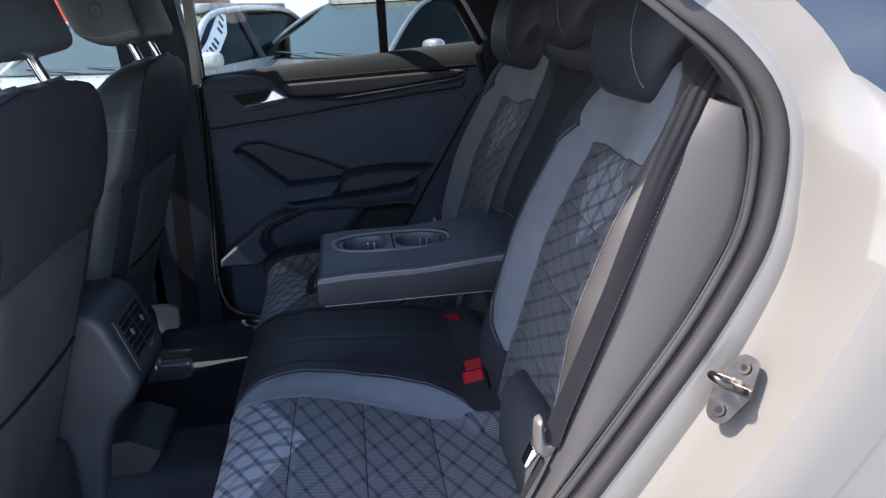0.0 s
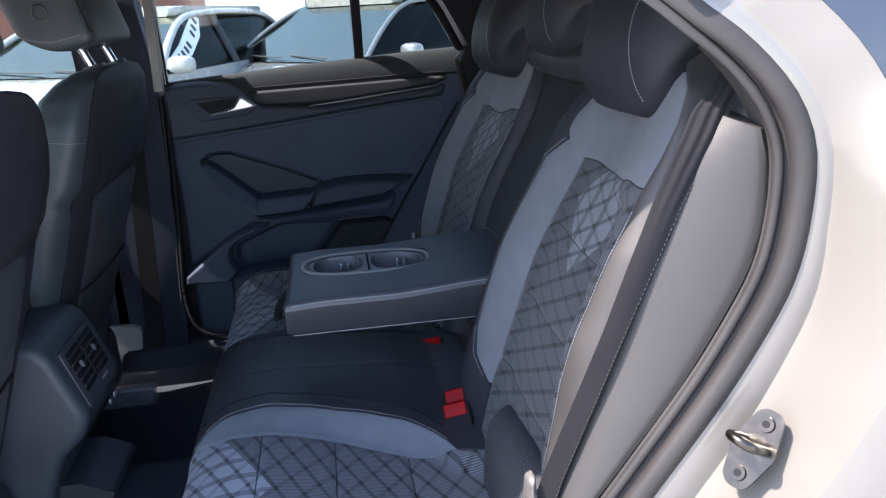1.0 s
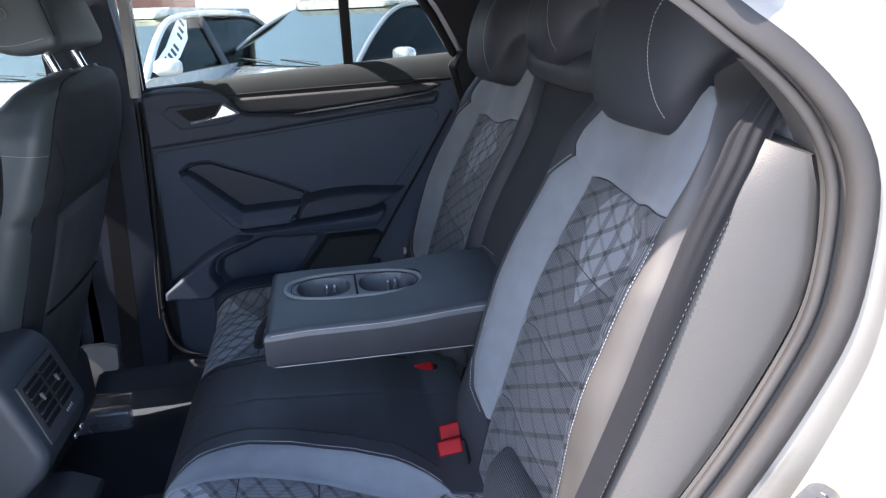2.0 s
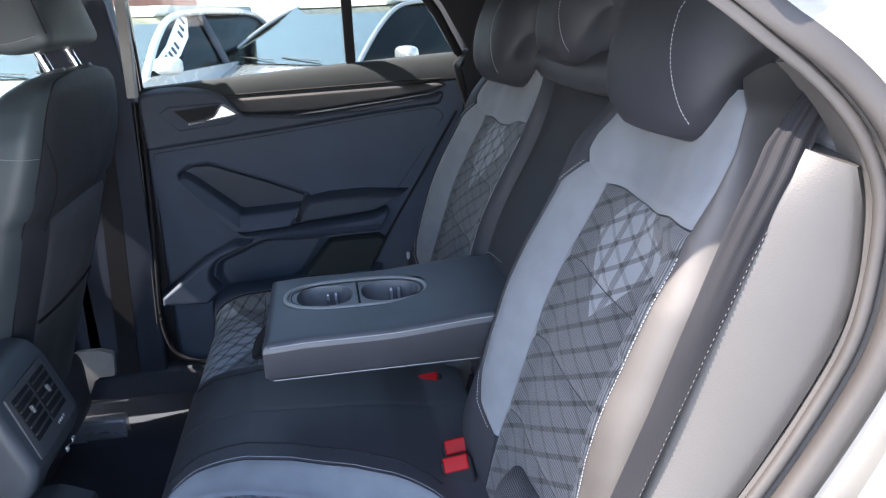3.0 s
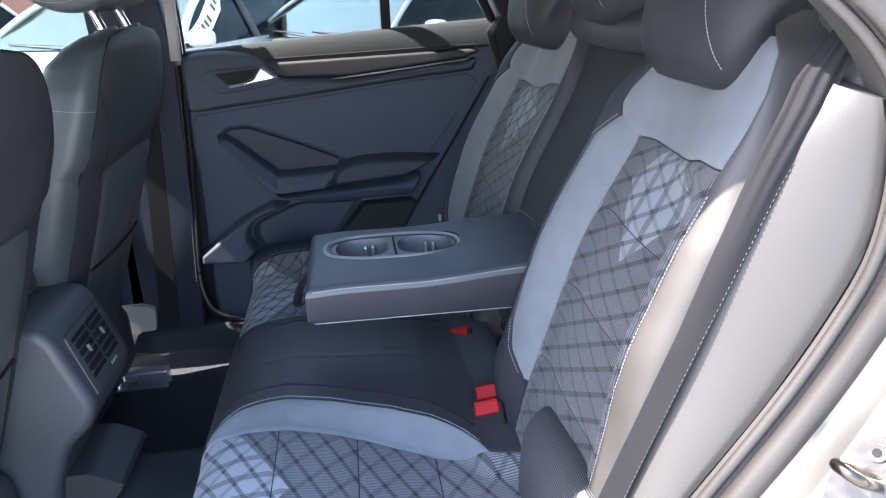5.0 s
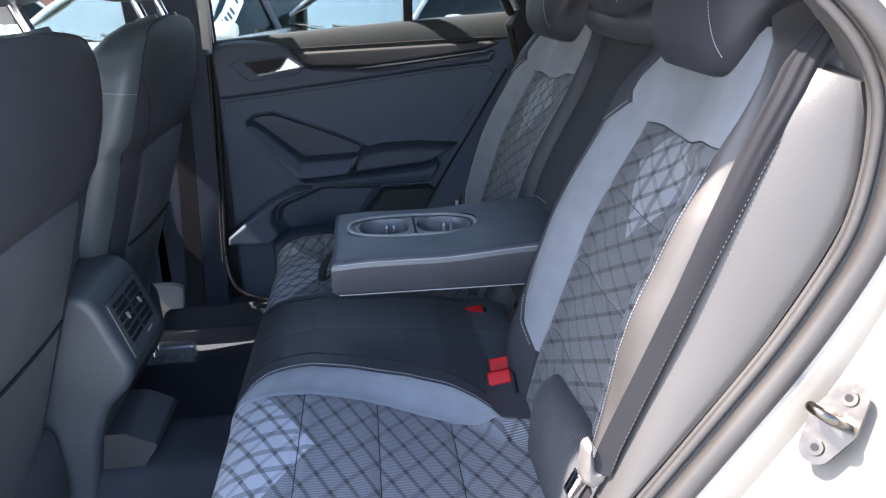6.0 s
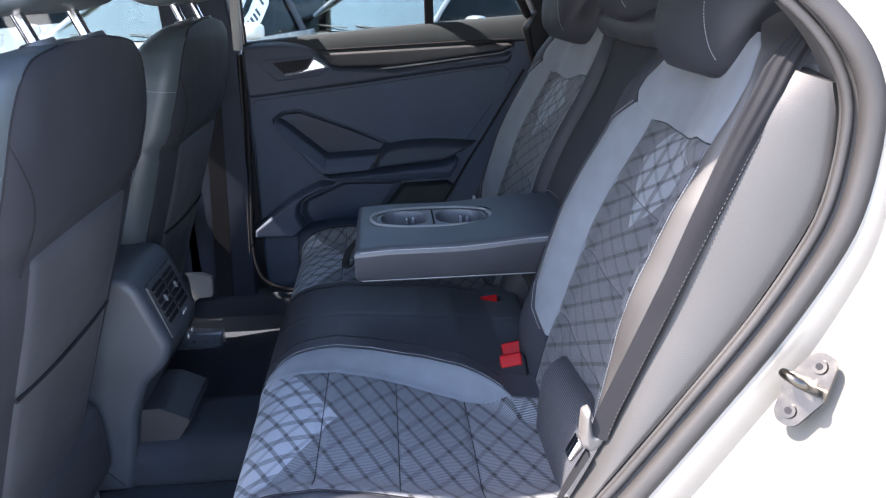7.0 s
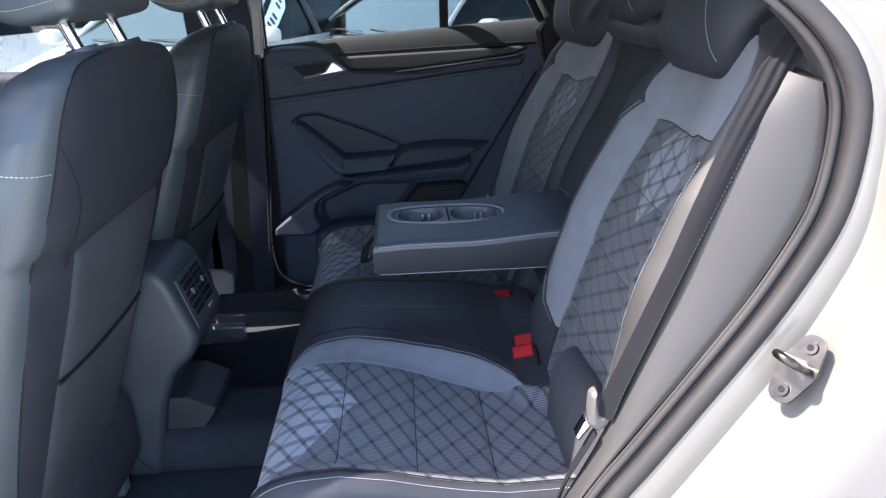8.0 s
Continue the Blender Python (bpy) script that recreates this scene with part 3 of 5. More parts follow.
def belt_f(u, v):
    """Padded belt-line: a flat shelf at the glass, rolling over into the room."""
    x = -0.40 + u * 0.86
    a = min(v / 0.35, 1.0), max((v - 0.35) / 0.65, 0.0)
    top = belt_z(x) + 0.006
    g = a[1] * math.pi * 0.5
    return (x, 0.762 - 0.020 * a[0] - 0.022 * math.sin(g), top - 0.002 * a[0] - 0.052 * (1 - math.cos(g)) - 0.012 * a[1])


skin("belt_pad", belt_f, 60, 24, PLASTIC_UPPER, door, (0, 0.02, -0.01), "soft anthracite belt-line pad")
soft_panel("belt_strip", rounded([(-0.185, 1.143), (0.072, 1.151), (0.28, 1.158), (0.362, 1.160), (0.388, 1.148), (0.346, 1.131), (0.20, 1.113), (0.03, 1.095), (-0.134, 1.096), (-0.165, 1.104)], 0.008),
           0.730, 0.018, 0.010, STRIP, door, "fine woven-look trim strip", 0.0025)
soft_panel("handle_panel", rounded([(-0.405, 1.160), (-0.36, 1.172), (-0.29, 1.175), (-0.23, 1.168), (-0.198, 1.155), (-0.173, 1.133), (-0.148, 1.104), (0.03, 1.092), (0.20, 1.110), (0.346, 1.128), (0.378, 1.134),
                                    (0.368, 1.098), (0.216, 1.084), (-0.084, 1.048), (-0.387, 1.016), (-0.405, 1.02)], 0.014),
           0.730, 0.026, 0.014, DOOR_DARK, door, "dark shaped panel round the handle", 0.0025, lambda x, z: 0.10 * np.maximum(z - 1.12, 0) + 0.06 * np.maximum(1.10 - z, 0))
tube("belt_shadow_gap", smooth_line([(-0.19, 0.722, 1.148), (0.07, 0.720, 1.157), (0.28, 0.720, 1.164), (0.37, 0.720, 1.166)], 30), 0.0028, BLACK, door)
# highlight under the strip, drawn as a thin pale tube
tube("strip_highlight", smooth_line([(-0.02, 0.7065, 1.0925), (0.10, 0.7065, 1.104), (0.20, 0.7065, 1.1145), (0.35, 0.7065, 1.1305)], 24), [0.0006 + 0.0020 * math.sin(math.pi * (k / 23) ** 0.6) for k in range(24)], RIM, door, "painted highlight along the strip's lower edge")
bez = [(-0.362, 1.112), (-0.334, 1.132), (-0.200, 1.136), (-0.146, 1.100), (-0.19, 1.076), (-0.312, 1.064)]
bezel = soft_panel("handle_bezel", rounded(bez, 0.006), 0.709, 0.007, 0.008, DOOR_DARK, door, "", 0.002)
# no hollow is cut: a flat black plate gives its shade
d_panel("handle_shade_plate", [(-0.318, 1.118), (-0.204, 1.128), (-0.175, 1.105), (-0.285, 1.086)], 0.7005, 0.72, BLACK, 0.004, 0.001, parent=bezel)
soft_panel("handle", rounded([(-0.288, 1.089), (-0.250, 1.094), (-0.222, 1.104), (-0.203, 1.130), (-0.194, 1.129), (-0.158, 1.103), (-0.172, 1.098), (-0.286, 1.080)], 0.003), 0.703, 0.012, 0.005, SATIN, door, "satin silver door pull lever", 0.0015)
# arm rest with its slanted grip
grip = [(-0.338, 0.943), (-0.326, 0.960), (-0.306, 0.957), (-0.278, 0.935), (-0.182, 0.847), (-0.021, 0.855), (-0.056, 0.796), (-0.174, 0.788), (-0.212, 0.792)]


def grip_relief(x, z):
    """The upper face leans back to the door; a soft edge runs along it."""
    low = np.where(x < -0.19, 0.912 - 0.905 * (x + 0.300), 0.823)
    return 0.55 * np.maximum(z - low + 0.004, 0)


soft_panel("grip", rounded(grip, 0.008), 0.733, 0.062, 0.010, DOOR_SKIN, door, "slanted pull grip", 0.0025, grip_relief)
soft_panel("pull_insert", rounded([(-0.176, 0.842), (-0.026, 0.848), (-0.042, 0.820), (-0.172, 0.816)], 0.004), 0.688, 0.012, 0.006, PLASTIC, door, "", 0.002, lambda x, z: 0.5 * np.maximum(z - 0.82, 0))
soft_panel("arm_rest", rounded([(-0.036, 0.846), (-0.008, 0.870), (0.05, 0.882), (0.141, 0.885), (0.276, 0.873), (0.206, 0.833), (0.168, 0.817), (-0.052, 0.797)], 0.010), 0.733, 0.064, 0.018, DOOR_DARK, door, "", 0.0025,
           lambda x, z: 0.5 * np.maximum(z - 0.862, 0))
soft_panel("lower_pad", rounded([(-0.212, 0.789), (-0.174, 0.785), (-0.052, 0.793), (0.168, 0.813), (0.205, 0.829), (0.215, 0.81), (0.185, 0.756), (0.039, 0.752), (-0.142, 0.758), (-0.19, 0.768)], 0.008), 0.735, 0.046, 0.014, DOOR_SKIN, door, "", 0.003,
           lambda x, z: 0.45 * np.maximum(0.785 - z, 0))
# lower pocket
soft_panel("pocket_lip", rounded([(-0.428, 0.625), (-0.296, 0.722), (-0.21, 0.765), (-0.160, 0.757), (-0.185, 0.740), (-0.255, 0.714), (-0.279, 0.692), (-0.284, 0.66), (-0.262, 0.622), (-0.30, 0.585), (-0.43, 0.59)], 0.010), 0.735, 0.042, 0.014, DOOR_SKIN, door, "", 0.003,
           lambda x, z: 0.30 * np.clip((z - 0.640) - 0.62 * (x + 0.40) - 0.012, 0, 0.04))
soft_panel("pocket_front", rounded([(-0.30, 0.60), (-0.24, 0.63), (0.0, 0.64), (0.12, 0.66), (0.20, 0.66), (0.10, 0.50), (-0.30, 0.46)], 0.04), 0.735, 0.080, 0.035, DOOR_SKIN, door, "", 0.004)
soft_panel("pocket_panel", rounded([(-0.045, 0.638), (0.040, 0.746), (0.178, 0.750), (0.198, 0.735), (0.135, 0.62)], 0.006), 0.738, 0.036, 0.008, PLASTIC_UPPER, door, "", 0.003)
tube("door_gap_seal", smooth_line([(-0.400, 0.725, 1.14), (-0.408, 0.715, 0.95), (-0.422, 0.705, 0.72), (-0.432, 0.70, 0.55), (-0.40, 0.695, 0.45), (-0.30, 0.69, 0.42), (0.0, 0.69, 0.42)], 60), 0.006, BLACK, door)
tube("door_edge", smooth_line([(-0.412, 0.722, 1.14), (-0.420, 0.712, 0.95), (-0.434, 0.702, 0.72), (-0.444, 0.697, 0.55)], 40), 0.0020, PLASTIC_TRIM, door)
tube("rear_edge_gap", smooth_line([(0.408, 0.715, 1.080), (0.370, 0.715, 1.018), (0.298, 0.715, 0.900), (0.235, 0.715, 0.800), (0.151, 0.715, 0.660)], 40), 0.0035, BLACK, door)
# window frame
tube("window_frame_front", [Vector((-0.398, 0.748, 1.15)), Vector((-0.396, 0.735, 1.30)), Vector((-0.390, 0.70, 1.44))], 0.0085, GLOSS_BLACK, door, flat=1.0)
part("window_divider", prism_bm([(0.122, 1.195), (0.148, 1.197), (0.141, 1.46), (0.115, 1.46)], lambda a, c, d: (a, d - (c - 1.2) * 0.36, c), 0.750, 0.775, 0.004), BLACK, door)
tube("window_frame_rear", [Vector((0.43, 0.748, 1.215)), Vector((0.418, 0.738, 1.235)), Vector((0.36, 0.70, 1.33)), Vector((0.28, 0.66, 1.43))], 0.012, BLACK, door)
pane = link_mesh("pane", [(-0.40, 0.768, 1.15), (0.43, 0.768, 1.20), (0.28, 0.68, 1.44), (-0.44, 0.68, 1.44), (-0.40, 0.772, 1.15), (0.43, 0.772, 1.20), (0.28, 0.684, 1.44), (-0.44, 0.684, 1.44)],
                 [(0, 1, 2, 3), (7, 6, 5, 4), (0, 4, 5, 1), (1, 5, 6, 2), (2, 6, 7, 3), (3, 7, 4, 0)], WINDOW, door, "green-tinted window pane", smooth=False)
pane.visible_shadow = False
fdoor = thing("front_door", "closed front door beyond the front seats", "car door")
part("door_panel", box_bm(-1.6, -0.57, 0.70, 0.82, 0.35, 1.12, 0.03), DOOR_PILLAR, fdoor)

fp = link_mesh("pane", [(-1.55, 0.768, 1.08), (-0.47, 0.768, 1.12), (-0.50, 0.69, 1.44), (-1.15, 0.69, 1.44), (-1.55, 0.772, 1.08), (-0.47, 0.772, 1.12), (-0.50, 0.694, 1.44), (-1.15, 0.694, 1.44)],
                [(0, 1, 2, 3), (7, 6, 5, 4), (0, 4, 5, 1), (1, 5, 6, 2), (2, 6, 7, 3), (3, 7, 4, 0)], WINDOW, fdoor, "green-tinted window pane", smooth=False)
fp.visible_shadow = False
ws = link_mesh("windscreen", [(-1.88, -0.66, 1.06), (-1.88, 0.64, 1.06), (-1.17, 0.56, 1.50), (-1.17, -0.58, 1.50), (-1.884, -0.66, 1.064), (-1.884, 0.64, 1.064), (-1.174, 0.56, 1.504), (-1.174, -0.58, 1.504)],
               [(0, 1, 2, 3), (7, 6, 5, 4), (0, 4, 5, 1), (1, 5, 6, 2), (2, 6, 7, 3), (3, 7, 4, 0)], GLASS, body, "", False)
ws.visible_shadow = False
rg = link_mesh("rear_glass", [(1.26, -0.62, 1.10), (1.26, 0.60, 1.10), (0.80, 0.56, 1.51), (0.80, -0.58, 1.51), (1.266, -0.62, 1.104), (1.266, 0.60, 1.104), (0.806, 0.56, 1.514), (0.806, -0.58, 1.514)],
               [(0, 1, 2, 3), (7, 6, 5, 4), (0, 4, 5, 1), (1, 5, 6, 2), (2, 6, 7, 3), (3, 7, 4, 0)], TINT, body, "", False)
rg.visible_shadow = False
for sy, ye in ((-1, -0.66), (1, 0.64)):
    tube("screen_pillar", [Vector((-1.88, ye, 1.04)), Vector((-1.17, ye - sy * 0.08, 1.49))], 0.035, GLOSS_BLACK, body)

# ---- rear bench seat ----
bench = thing("rear_bench_seat", "black and grey rear bench seat with quilted cloth centres", "car seat")
BACK_Z = [0.56, 0.62, 0.70, 0.80, 0.94, 1.00, 1.06, 1.10, 1.18, 1.26, 1.30]
BACK_X = [0.225, 0.240, 0.268, 0.302, 0.346, 0.374, 0.408, 0.430, 0.462, 0.488, 0.505]


def back_x(z):
    s = 0.0
    for k in (-0.02, -0.01, 0.0, 0.01, 0.02):
        s += blend(z + k, BACK_Z, BACK_X)
    return s / 5


def pad_x(w, z, swell=1.0):
    """Front face of an outer seat back: hollow in the middle, with raised side bolsters."""
    a = abs(w)
    if w < 0:
        rise = swell * blend(z, [0.58, 0.70, 0.764, 0.882, 0.987, 1.052, 1.12, 1.237, 1.28], [0.0, 0.010, 0.022, 0.043, 0.051, 0.061, 0.064, 0.050, 0.04])
        k = ease((z - 1.04) / 0.08)
        return back_x(z) - rise * (ease((a - 0.115) / 0.058) * (1 - k) + math.sin(min(a / 0.185, 1.0) * math.pi / 2) ** 1.4 * k) - 0.006 * math.cos(min(a / 0.1, 1) * math.pi / 2)
    lift = ease((z - 0.58) / 0.16) * (1 - 0.45 * ease((z - 1.12) / 0.12))
    return back_x(z) - 0.050 * ease((a - 0.065) / 0.115) * lift - 0.006 * math.cos(min(a / 0.1, 1) * math.pi / 2)


def seat_back(yc, side, extra=0.03, deep=0.12, swell=1.0):
    """An outer seat back. extra: how much further its door side reaches."""
    back = part("backrest", box_bm(-0.03, 0.03, -0.225, 0.205, -0.35, 0.33, 0.02), LEATHER, bench)
    back.matrix_basis = pose(0.485 - 0.02, yc, 0.92, 0, 22, 0)
    if side < 0:
        back.matrix_basis = pose(0.485 - 0.02, yc - 0.02, 0.92, 0, 22, 0)
    inv = back.matrix_basis.inverted()

    def P(w, z, dx=0.0):
        return inv @ Vector((pad_x(w, z, swell) + dx, yc + side * w, z))

    def panel(name, z0, z1, w0, w1, mat, nu=20, nv=40, puff=0.004, label="", groove=None, slant=None):
        def f(u, v):
            z = z0 + (z1 - z0) * v
            w = w0(z) + (w1(z) - w0(z)) * u
            if slant:
                z += (0.022 * min(max((0.08 - w) / 0.27, 0), 1) ** 2 - 0.006 * math.exp(-((w + 0.02) / 0.06) ** 2) + 0.006 * math.exp(-((w + 0.128) / 0.04) ** 2)) * slant(v)
            return P(w, z, groove(w, z) if groove else 0)

        def uv(u, v):
            z = z0 + (z1 - z0) * v
            return (w0(z) + (w1(z) - w0(z)) * u, (z - 0.70))
        return skin(name, f, nu, nv, mat, back, (0.012, 0, 0.004), label, uv, puff, (abs(w1(z1) - w0(z1)), z1 - z0))

    def crease(w, z):
        d = 0.0
        for base in (0.998, 0.882, 0.763):
            e = (z - base) - 0.07 * w
            d += 0.003 * math.exp(-(e / 0.007) ** 2)
        return d

    CR = (0.998, 0.882, 0.763)
    edge = lambda z: blend(z, [0.56, 0.70, 0.76, 0.80, 0.86, 1.0, 1.13], [0.165, 0.170, 0.174, 0.177, 0.181, 0.186, 0.188])
    edge_in = lambda z: blend(z, [0.72, 0.76, 0.80, 0.86, 1.0, 1.095, 1.128], [0.108, 0.150, 0.168, 0.176, 0.176, 0.174, 0.142])
    panel("quilted_panel", 0.585, 1.103, lambda z: -edge(z) - 0.001, lambda z: 0.105, QUILT_SHADED, 60, 130, 0.004, "quilted diamond-pattern cloth", crease, lambda v: v ** 6)
    top_in = lambda z: blend(z, [1.10, 1.128, 1.145, 1.165, 1.20, 1.236, 1.25], [0.138, 0.140, 0.150, 0.150, 0.135, 0.112, 0.100])
    top_out = lambda z: -blend(z, [1.10, 1.13, 1.16, 1.20, 1.232, 1.245, 1.25], [0.187, 0.189, 0.192, 0.190, 0.178, 0.165, 0.150])
    panel("suede_yoke", 1.105, 1.25, top_out, top_in, SUEDE, 40, 30, 0.003, "grey suede shoulder panel", None, lambda v: (1 - v) ** 2)
    panel("suede_bolster", 0.724, 1.127, lambda z: 0.106, edge_in, SUEDE, 16, 60, 0.003, "grey suede side bolster")

    def deep_at(z):
        """How far the door side runs back: little behind the belt, more at the shoulder."""
        return deep * (0.36 + 0.64 * ease((z - 1.05) / 0.12)) if yc < 0 else deep

    def flank(s):
        def f(u, v):
            z = 0.56 + 0.715 * v
            if s > 0:
                e = blend(z, [0.56, 0.72, 0.76, 0.80, 0.86, 1.0, 1.095, 1.128, 1.145, 1.165, 1.20, 1.236, 1.275],
                          [0.10, 0.109, 0.151, 0.169, 0.177, 0.177, 0.175, 0.143, 0.151, 0.151, 0.136, 0.113, 0.10])
            else:
                e = blend(z, [0.56, 0.70, 0.76, 0.80, 0.86, 1.0, 1.13, 1.16, 1.20, 1.236, 1.275],
                          [0.166, 0.171, 0.175, 0.178, 0.182, 0.187, 0.190, 0.193, 0.191, 0.176, 0.11])
            out = blend(z, [0.56, 0.72, 1.15, 1.275], [0.235, 0.232, 0.225, 0.18]) - (0.022 if s > 0 else -extra)
            top = max(e, blend(z, [0.56, 1.15, 1.275], [0.178, 0.177, 0.13]))
            if u < 0.3:
                w = e + (top - e) * u / 0.3
                return inv @ Vector((pad_x(s * w, z, swell), yc + side * s * w, z))
            g = (u - 0.3) / 0.7 * math.pi / 2
            w = top + (out - top) * math.sin(g)
            p = inv @ Vector((pad_x(s * top, z, swell) + (deep_at(z) if s < 0 else 0.05) * (1 - math.cos(g)), yc + side * s * w, z))
            return p
        return skin("leather_flank", f, 26, 110, LEATHER_FLANK if s < 0 and yc < 0 else LEATHER_DARK, back, (0.01, 0, 0), "black leatherette side", puff=0.002, size=(0.12, 0.7))
    flank(1)
    flank(-1)
    for base in CR:
        tube("seam", [P(w, base + 0.07 * w, 0.0028) for w in np.linspace(-0.172, 0.100, 40)], 0.0006, RIBS, back)
    stitches("stitching", [P(-(edge(z) + 0.003), z, -0.001) for z in np.linspace(0.60, 1.10, 40)], back)
    stitches("stitching", [P(edge_in(z) + 0.003, z, -0.001) for z in np.linspace(0.73, 0.80, 8)], back)
    stitches("stitching", [P(edge_in(z) + 0.003, z, -0.001) for z in np.linspace(1.096, 1.128, 8)], back)
    tube("top_roll", [inv @ Vector((0.50, yc + t * 0.20, 1.262 + 0.012 * math.cos(t * 1.5))) for t in np.linspace(-1, 1, 16)], 0.024, LEATHER, back, "", 14)
    return back


NEAR_Y, FAR_Y = -0.375, 0.325
seat_back(NEAR_Y, 1, 0.002)
seat_back(FAR_Y, 1, -0.015, 0.05, 0.20)


def rounded_block(name, cx, cy, cz, hx, hy, hz, mat, parent, power=3.2, nu=40, nv=24, shape=None, label=""):
    """A padded block: a superellipsoid, reshaped by shape(p)."""
    verts, faces = [], []

    def sp(c, e):
        return math.copysign(abs(c) ** (2 / e), c)
    for j in range(nv + 1):
        t = -math.pi / 2 + math.pi * j / nv
        for i in range(nu):
            g = 2 * math.pi * i / nu
            q = Vector((sp(math.cos(t), power) * sp(math.cos(g), power), sp(math.cos(t), power) * sp(math.sin(g), power), sp(math.sin(t), power)))
            if shape:
                q = shape(q)
            verts.append(Vector((cx + hx * q.x, cy + hy * q.y, cz + hz * q.z)))
    for j in range(nv):
        for i in range(nu):
            a, c = j * nu + i, j * nu + (i + 1) % nu
            faces.append((a, c, c + nu, a + nu))
    return link_mesh(name, verts, faces, mat, parent, label)


def head_rest(cy, x, z, depth, hy, height, lean):
    """A padded head restraint: a rounded side outline carried across, drawn in towards both ends."""
    d, h = depth / 2, height / 2
    outline = smooth_line([(-d * 0.42, 0, -h), (-d * 0.86, 0, -h * 0.76), (-d * 1.05, 0, -h * 0.15), (-d * 0.85, 0, h * 0.6), (-d * 0.35, 0, h * 0.97), (d * 0.35, 0, h * 0.95),
                           (d * 0.85, 0, h * 0.55), (d * 0.98, 0, -h * 0.1), (d * 0.9, 0, -h * 0.75), (d * 0.45, 0, -h), (-d * 0.42, 0, -h)], 45)[:-1]
    n = len(outline)
    verts, faces = [], []
    rows = [-1 + 2 * k / 28 for k in range(29)]
    for r_ in rows:
        y = math.copysign(1 - (1 - abs(r_)) ** 1.6, r_)
        t_ = max((abs(y) * hy - (hy - 0.074)) / 0.074, 0.0)
        shrink = 0.062 * (1 - math.sqrt(max(1 - t_ * t_, 0.0)))
        crown = 0.010 * (1 - y * y)
        for q in outline:
            ln = max(q.length, 1e-6)
            k = max(ln - shrink, 0.004) / ln
            verts.append(Vector((q.x * k - (crown if q.x < 0 else 0), y * hy * (1 - 0.17 * max(-q.z / h, 0) ** 2), q.z * k - 0.008 * (1 - y * y) * max(-q.z / h, 0))))
    for a in range(len(rows) - 1):
        for c in range(n):
            e, f = a * n + c, a * n + (c + 1) % n
            faces.append((e, f, f + n, e + n))
    faces += [tuple(range(n)), tuple((len(rows) - 1) * n + c for c in range(n))]
    hr = link_mesh("head_restraint", verts, faces, LEATHER_DARK, bench, "black leatherette head restraint")
    hr.matrix_basis = pose(x, cy, z, 0, lean, 0)
    for s in (-1,):
        pts = []
        for q in outline[2:20]:
            ln = q.length
            k = (ln - 0.0005) / ln
            off = (0.060 + 0.056 * min(max((0.2 - q.z / h) / 1.1, 0), 1) ** 1.8 + 0.030 * min(max((q.z / h - 0.2) / 0.8, 0), 1)) * hy / 0.146
            pts.append(Vector((q.x * k - 0.010 * (1 - (off / hy) ** 2) - 0.0006, s * off, q.z * k - 0.008 * (1 - (off / hy) ** 2) * max(-q.z / h, 0))))
        stitches("stitching", pts, hr)
    return hr


head_rest(NEAR_Y - 0.012, 0.470, 1.290, 0.112, 0.146, 0.20, 14)
head_rest(FAR_Y - 0.007, 0.458, 1.290, 0.112, 0.146, 0.20, 14)
head_rest(YC, 0.478, 1.332, 0.105, 0.115, 0.17, 14)

# middle back: recess behind the folded armrest


def mid_f(u, v):
    z = 0.70 + 0.50 * v
    return (back_x(z) + 0.012 + 0.006 * math.sin(math.pi * v), YC - 0.168 + 0.336 * u, z)


mid = skin("middle_back", mid_f, 12, 30, RIBBED, bench, (0.05, 0, 0), "black cloth recess behind the armrest", puff=0.004, size=(0.33, 0.5))
tube("recess_roll", [Vector((back_x(1.225) + 0.006, YC + t * 0.175, 1.232 + 0.006 * t * t)) for t in np.linspace(-1, 1, 12)], 0.034, LEATHER, mid, "leatherette roll over the recess", 14)
stitches("stitching", smooth_line([(back_x(0.90) + 0.008, 0.135, 0.865), (back_x(0.91) + 0.008, 0.10, 0.885), (back_x(0.92) + 0.008, 0.02, 0.892)], 12), mid)

# ribbed roll where the seat back meets the cushion


HIP = smooth_line([(0.292, 0, 0.722), (0.272, 0, 0.736), (0.250, 0, 0.732), (0.234, 0, 0.712), (0.227, 0, 0.680), (0.224, 0, 0.640), (0.222, 0, 0.585)], 40)


def hip_roll(y0, y1, lift):
    """The seat back's ribbed lower edge, rolled over and running down behind the cushion."""
    def f(u, v):
        p = HIP[min(int(v * 39 + 0.5), 39)]
        y = y0 + (y1 - y0) * u
        e = min(u, 1 - u) * abs(y1 - y0)
        inset = 0.020 * math.exp(-(e / 0.018) ** 2)
        return (p.x + inset, y, p.z - 0.4 * inset + lift * u * (p.z - 0.58) / 0.15)
    return skin("ribbed_roll", f, 30, 39, RIBS, bench, (0.02, 0, -0.01), "ribbed black cloth roll", size=(abs(y1 - y0), 0.19))


hip_roll(-0.345, -0.60, 0.012)
hip_roll(0.20, 0.55, 0.0)

# ---- cushion ----


def cush_z(x):
    base = blend(x, [-0.20, -0.12, -0.05, 0.0, 0.06, 0.12, 0.25], [0.652, 0.657, 0.645, 0.632, 0.619, 0.610, 0.612])
    return base


def roll(x):
    """How far the front edge rolls down at x."""
    t = max((-0.17 - x) / 0.093, 0.0)
    return 0.075 * (1 - math.sqrt(max(1 - min(t, 1) ** 2, 0.0)))


def bump(x):
    return blend(x, [-0.25, -0.15, -0.05, 0.05, 0.12, 0.20], [0.012, 0.013, 0.022, 0.040, 0.044, 0.026])


